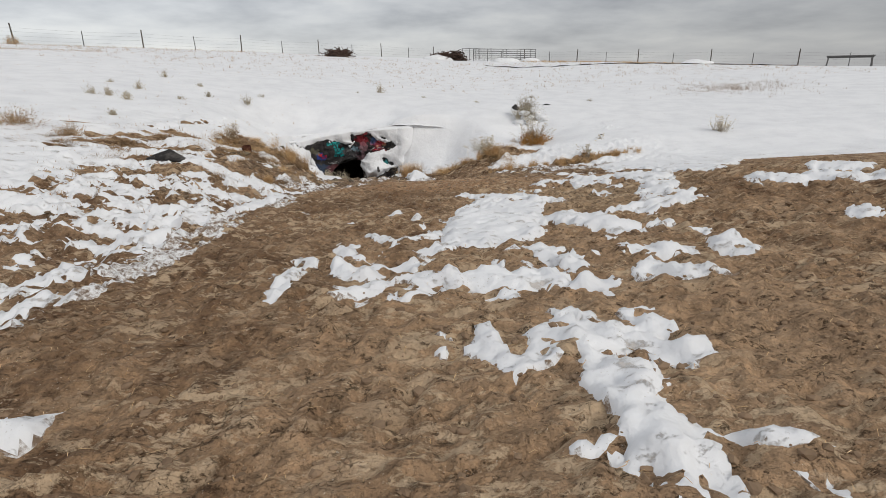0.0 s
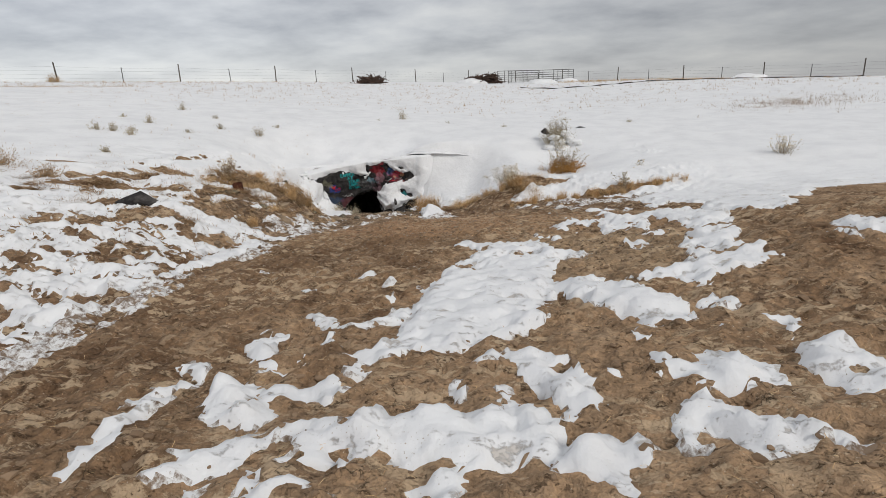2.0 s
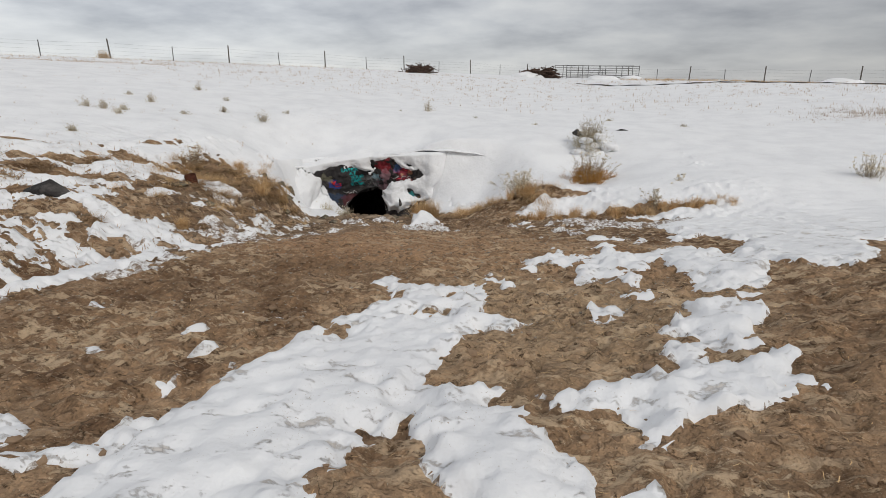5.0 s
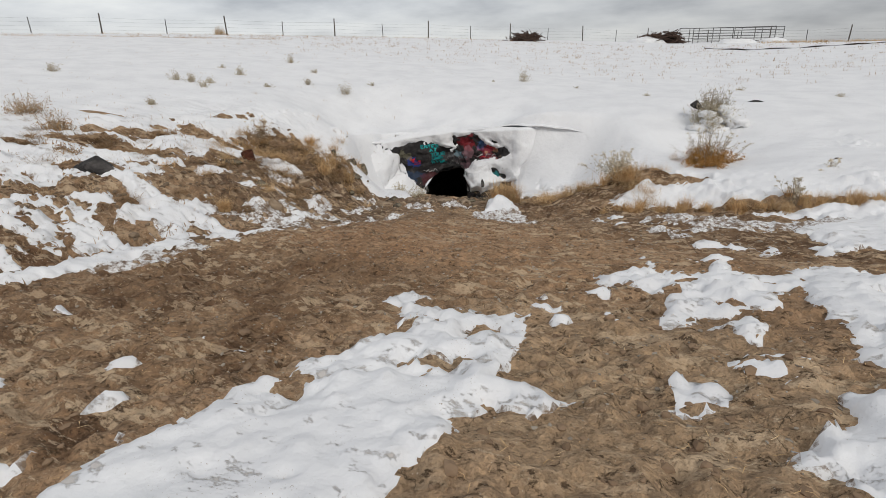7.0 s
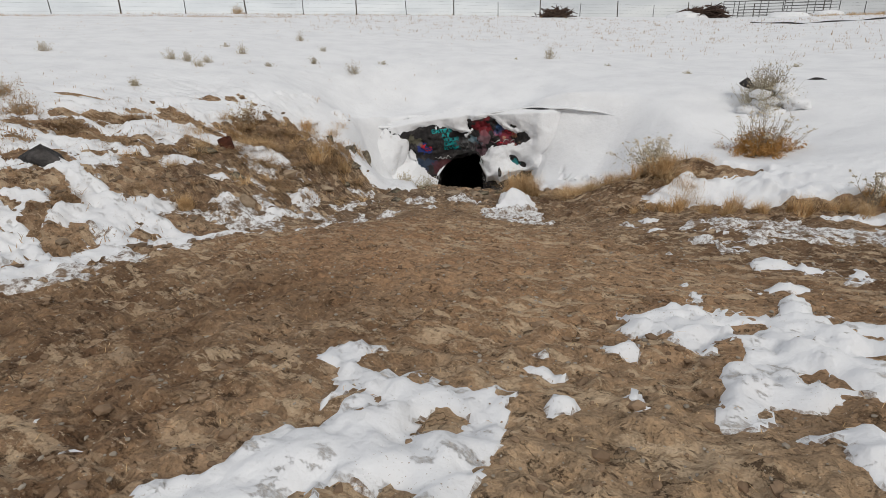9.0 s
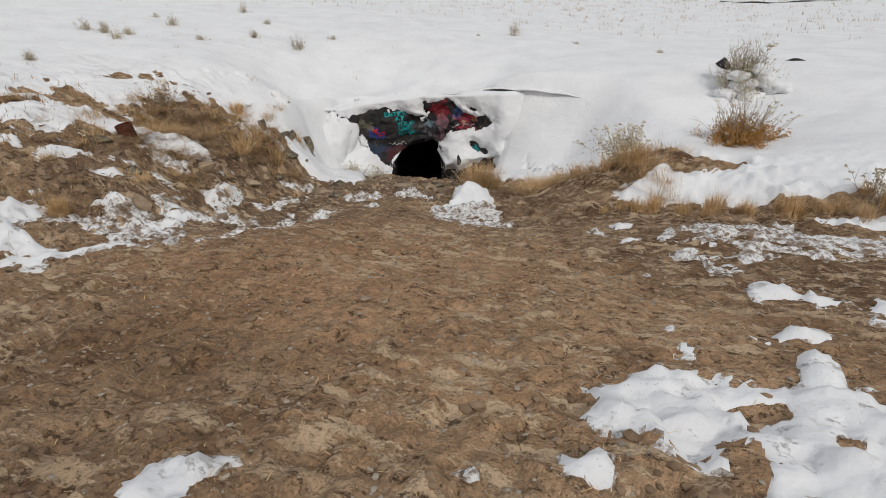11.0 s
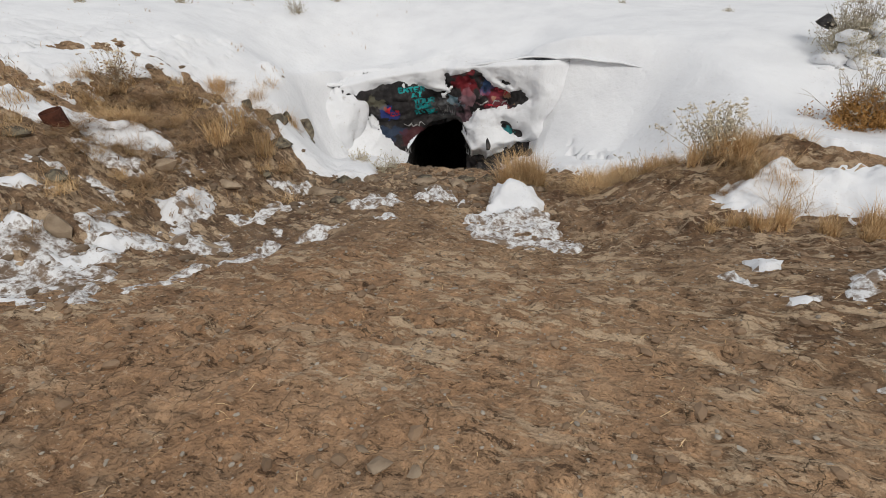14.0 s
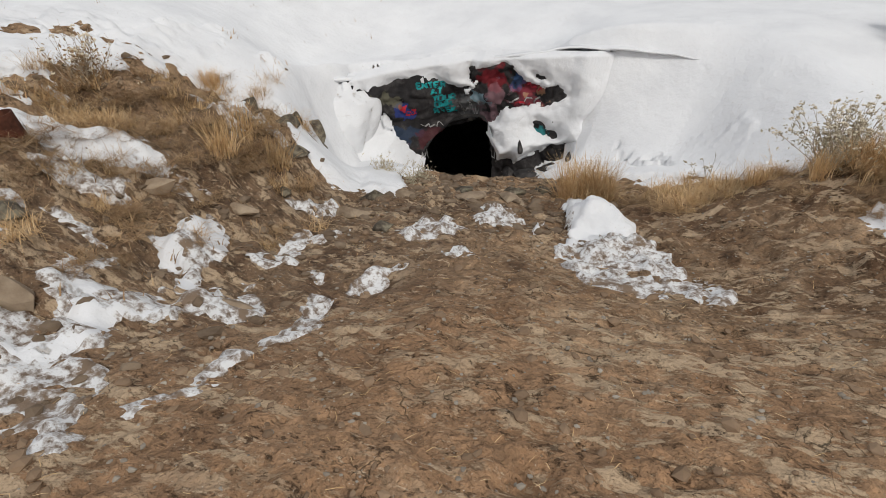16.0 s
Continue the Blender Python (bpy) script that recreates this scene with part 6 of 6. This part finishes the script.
def straws(n, seed):
    """Loose straws lying on the dirt."""
    rnd = random.Random(seed)
    sh = Shape()
    xs = np.array([rnd.uniform(-4, 5.5) for _ in range(n)])
    ys = np.array([rnd.uniform(0.6, 17) for _ in range(n)])
    zs = height(xs, ys) + rough(xs, ys) + 0.006
    for x, y, z in zip(xs, ys, zs):
        if not on_dirt(x, y):
            continue
        a, ln, w = rnd.gauss(0.5, 0.9), rnd.uniform(0.02, 0.09), rnd.uniform(0.001, 0.002)
        c, s = math.cos(a), math.sin(a)
        m = rnd.uniform(-0.2, 0.2) * ln
        t = rnd.uniform(0, 0.02)
        sh.add([(x - s * w, y + c * w, z), (x + s * w, y - c * w, z), (x + c * ln / 2 + s * (w + m), y + s * ln / 2 - c * (w + m), z + t),
                (x + c * ln / 2 - s * (w - m), y + s * ln / 2 + c * (w - m), z + t), (x + c * ln, y + s * ln, z)], [(0, 1, 2, 3), (3, 2, 4)])
    tagged(new("loose_straw", sh.mesh("loose_straw", STRAW)), "loose straws trodden into the dirt", "straw", kind="stuff")


straws(4200, 71)


# ---- fence, pens and brush on the skyline ----
def land(x, y):
    return float(height(x, y)) + 0.06


def fence(a, step, first, last, label):
    root = new("fence")
    root.location = (a[0], a[1], land(*a))
    o = root.location
    tops = []
    for k in range(first, last + 1):
        x, y = a[0] + step[0] * k / 2, a[1] + step[1] * k / 2
        z = land(x, y)
        tall = k % 2 == 0
        h, r = (1.42, 0.05) if tall else (1.12, 0.032)
        lx, ly = 0.05 * math.sin(k * 2.3), 0.04 * math.cos(k * 1.7)
        sh = Shape()
        base, up = Vector((x, y, z - 0.3)) - o, Vector((x + lx, y + ly, z + h)) - o
        sh.rod([base, base.lerp(up, 0.5), up, up + Vector((0, 0, 0.03))], [r * 1.1, r, r * 0.92, r * 0.5], 8)
        part("post", sh, WOOD if tall else STEEL, root, "weathered wooden post" if tall else "thin steel post")
        tops.append((base, up))
    for lv in (0.42, 0.6, 0.78, 0.94):
        sh = Shape()
        for (b0, u0), (b1, u1) in zip(tops, tops[1:]):
            p, q = b0.lerp(u0, lv * (0.9 if (u0 - b0).length > 1.6 else 1.02)), b1.lerp(u1, lv * (0.9 if (u1 - b1).length > 1.6 else 1.02))
            sh.rod([p, p.lerp(q, 0.5) - Vector((0, 0, 0.015)), q], 0.0035, 3)
        part("wire", sh, STEEL, root, "thin fence wire")
    tagged(root, label, "fence")


fence((-35.03, 34.52), (5.956, 5.893), -3, 13, "wire fence with alternating wooden and steel posts on the skyline")
fence((22.1, 57.9), (5.1, -5.15), -6, 12, "wire fence with alternating wooden and steel posts along the right-angled side")


def corral_panel(a, b):
    root = new("corral_panel")
    za, zb = land(*a), land(*b)
    A, B = Vector((a[0], a[1], za)), Vector((b[0], b[1], zb))
    root.location = A
    D = B - A
    for k in range(6):
        z = 0.16 + 0.205 * k
        sh = Shape()
        sh.rod([Vector((0, 0, z)), D + Vector((0, 0, z))], 0.018 if k < 5 else 0.025, 6)
        part("rail", sh, STEEL, root)
    for s in (0.0, 0.5, 1.0):
        sh = Shape()
        sh.rod([D * s + Vector((0, 0, -0.05)), D * s + Vector((0, 0, 1.22))], 0.028, 6)
        part("upright", sh, STEEL, root)
    tagged(root, "grey steel pipe corral panel with six rails", "corral panel", "corral panels")


PEN = [(3.6, 57.2), (5.2, 60.0), (8.6, 60.8), (11.4, 58.6)]
for a, b in zip(PEN, PEN[1:]):
    corral_panel(a, b)
corral_panel((4.6, 55.8), (7.4, 55.2))
corral_panel((7.5, 55.2), (10.4, 56.0))


def brush_pile(x, y, w, h, seed, label):
    rnd = random.Random(seed)
    sh = Shape()
    for _ in range(170):
        px, pz = rnd.gauss(0, w * 0.25), h * rnd.random() ** 1.5
        px *= 1 - 0.45 * pz / h
        d = Vector((rnd.gauss(0, 1), rnd.gauss(0, 0.5), rnd.gauss(0, 0.35))).normalized() * rnd.uniform(0.25, 0.75)
        p = Vector((px, rnd.gauss(0, 0.4), pz * 0.8))
        sh.rod([p - d, p + Vector((0, 0, 0.06)), p + d], [0.045, 0.04, 0.015], 4)
    root = new("brush_pile")
    root.location = (x, y, land(x, y))
    tagged(part("branch_tangle", sh, BRUSHWOOD, root), kind="stuff")
    tagged(root, label, "brush pile")


def ground_pipe(points, r, label):
    """A dark hose lying over the snow."""
    sh = Shape()
    dense = []
    for (x0, y0), (x1, y1) in zip(points, points[1:]):
        dense += [(x0 + (x1 - x0) * k / 10, y0 + (y1 - y0) * k / 10) for k in range(10)]
    root = new("water_pipe")
    root.location = (*points[0], land(*points[0]))
    sh.rod([Vector((x + 0.1 * math.sin(x * 2.1), y, land(x, y) + 0.05 + 0.03 * math.sin(3 * x))) - root.location for x, y in dense], r, 6)
    part("pipe_run", sh, BASALT, root)
    tagged(root, label, "pipe")


ground_pipe([(5.2, 48.5), (7.2, 45.5), (10.5, 45.2), (15.0, 46.5), (22.0, 45.0), (28.0, 40.0)], 0.045, "dark pipe lying across the snow below the corral")
brush_pile(-8.2, 51.6, 2.4, 0.65, 1, "dark heap of dead branches on the snowy skyline")
brush_pile(1.6, 57.6, 2.6, 0.75, 2, "dark tangled heap of dead branches beside the corral")
brush_pile(3.0, 57.3, 1.6, 1.05, 3, "dark tangled heap of dead branches beside the corral")


def snow_heap(x, y, sx, sy, h, seed):
    bm = bmesh.new()
    bmesh.ops.create_icosphere(bm, subdivisions=3, radius=1.0)
    for v in bm.verts:
        p = v.co * (1 + 0.25 * noise.noise(v.co * 1.7 + Vector((seed, 0, 0))))
        v.co = (p.x * sx, p.y * sy, max(p.z, -0.2) * h)
    me = bpy.data.meshes.new("snow_mound")
    bm.to_mesh(me)
    bm.free()
    me.materials.append(SNOW)
    me.shade_smooth()
    ob = new("snow_mound", me)
    ob.location = (x, y, land(x, y) - 0.03)
    tagged(ob, "low mound of drifted snow on the skyline", "snow mound")


snow_heap(1.0, 56.9, 1.6, 0.8, 0.55, 1)
snow_heap(7.6, 54.2, 1.5, 0.7, 0.45, 2)
snow_heap(10.0, 54.6, 1.2, 0.7, 0.4, 3)
snow_heap(24.0, 49.0, 1.6, 0.8, 0.45, 4)


def feeder(x, y, turn):
    """Metal feed rack: a trough between two splayed end frames."""
    root = new("feed_rack")
    root.matrix_world = pose(x, y, land(x, y), 0, 0, turn)
    for s in (-1.35, 1.35):
        for d in (-0.35, 0.35):
            sh = Shape()
            sh.rod([(s * 1.05, d * 1.3, -0.05), (s, d * 0.6, 0.85)], 0.045, 6)
            part("leg", sh, STEEL, root)
        sh = Shape()
        sh.rod([(s, -0.3, 0.8), (s, 0.3, 0.8)], 0.045, 6)
        part("cross_bar", sh, STEEL, root)
    for d in (-0.28, 0.28):
        sh = Shape()
        sh.rod([(-1.5, d, 0.8), (1.5, d, 0.8)], 0.05, 6)
        part("side_rail", sh, STEEL, root)
    sh = Shape()
    sh.box((-1.45, -0.25, 0.66), (1.45, 0.25, 0.8))
    part("trough", sh, STEEL, root)
    tagged(root, "dark metal feed rack standing in the snow by the fence", "feed rack")


feeder(32.5, 42.0, -35)


def old_can(x, y):
    root = new("rusty_can")
    root.matrix_world = pose(x, y, at(x, y) - 0.02, 12, -8, 20)
    sh = Shape()
    n = 14
    ring = lambda r, z: [(r * math.cos(6.283 * k / n), r * math.sin(6.283 * k / n), z) for k in range(n)]
    sh.v = ring(0.11, 0) + ring(0.115, 0.2) + ring(0.105, 0.2) + ring(0.1, 0.02)
    for q in range(3):
        sh.f += [(q * n + k, q * n + (k + 1) % n, (q + 1) * n + (k + 1) % n, (q + 1) * n + k) for k in range(n)]
    sh.f.append(tuple(3 * n + k for k in range(n)))
    part("can_body", sh, RUST, root)
    tagged(root, "rusted dark red metal can lying on the grassy bank", "can")


old_can(-4.72, 13.95)
bush(-27.2, 37.6, 0.75, 1.2, 80, STRAW, "tan dry brush clump by the fence", 90, 2500, 0, 0.95)
stubble(500, 66, lambda r: ((lambda s: (-29 + 10 * s + r.gauss(0, 0.3), 22.5 + 11.5 * s + r.gauss(0, 0.25)))(r.random())), 0.2, RUST_GRASS, "line of dead grass along an old track on the slope")
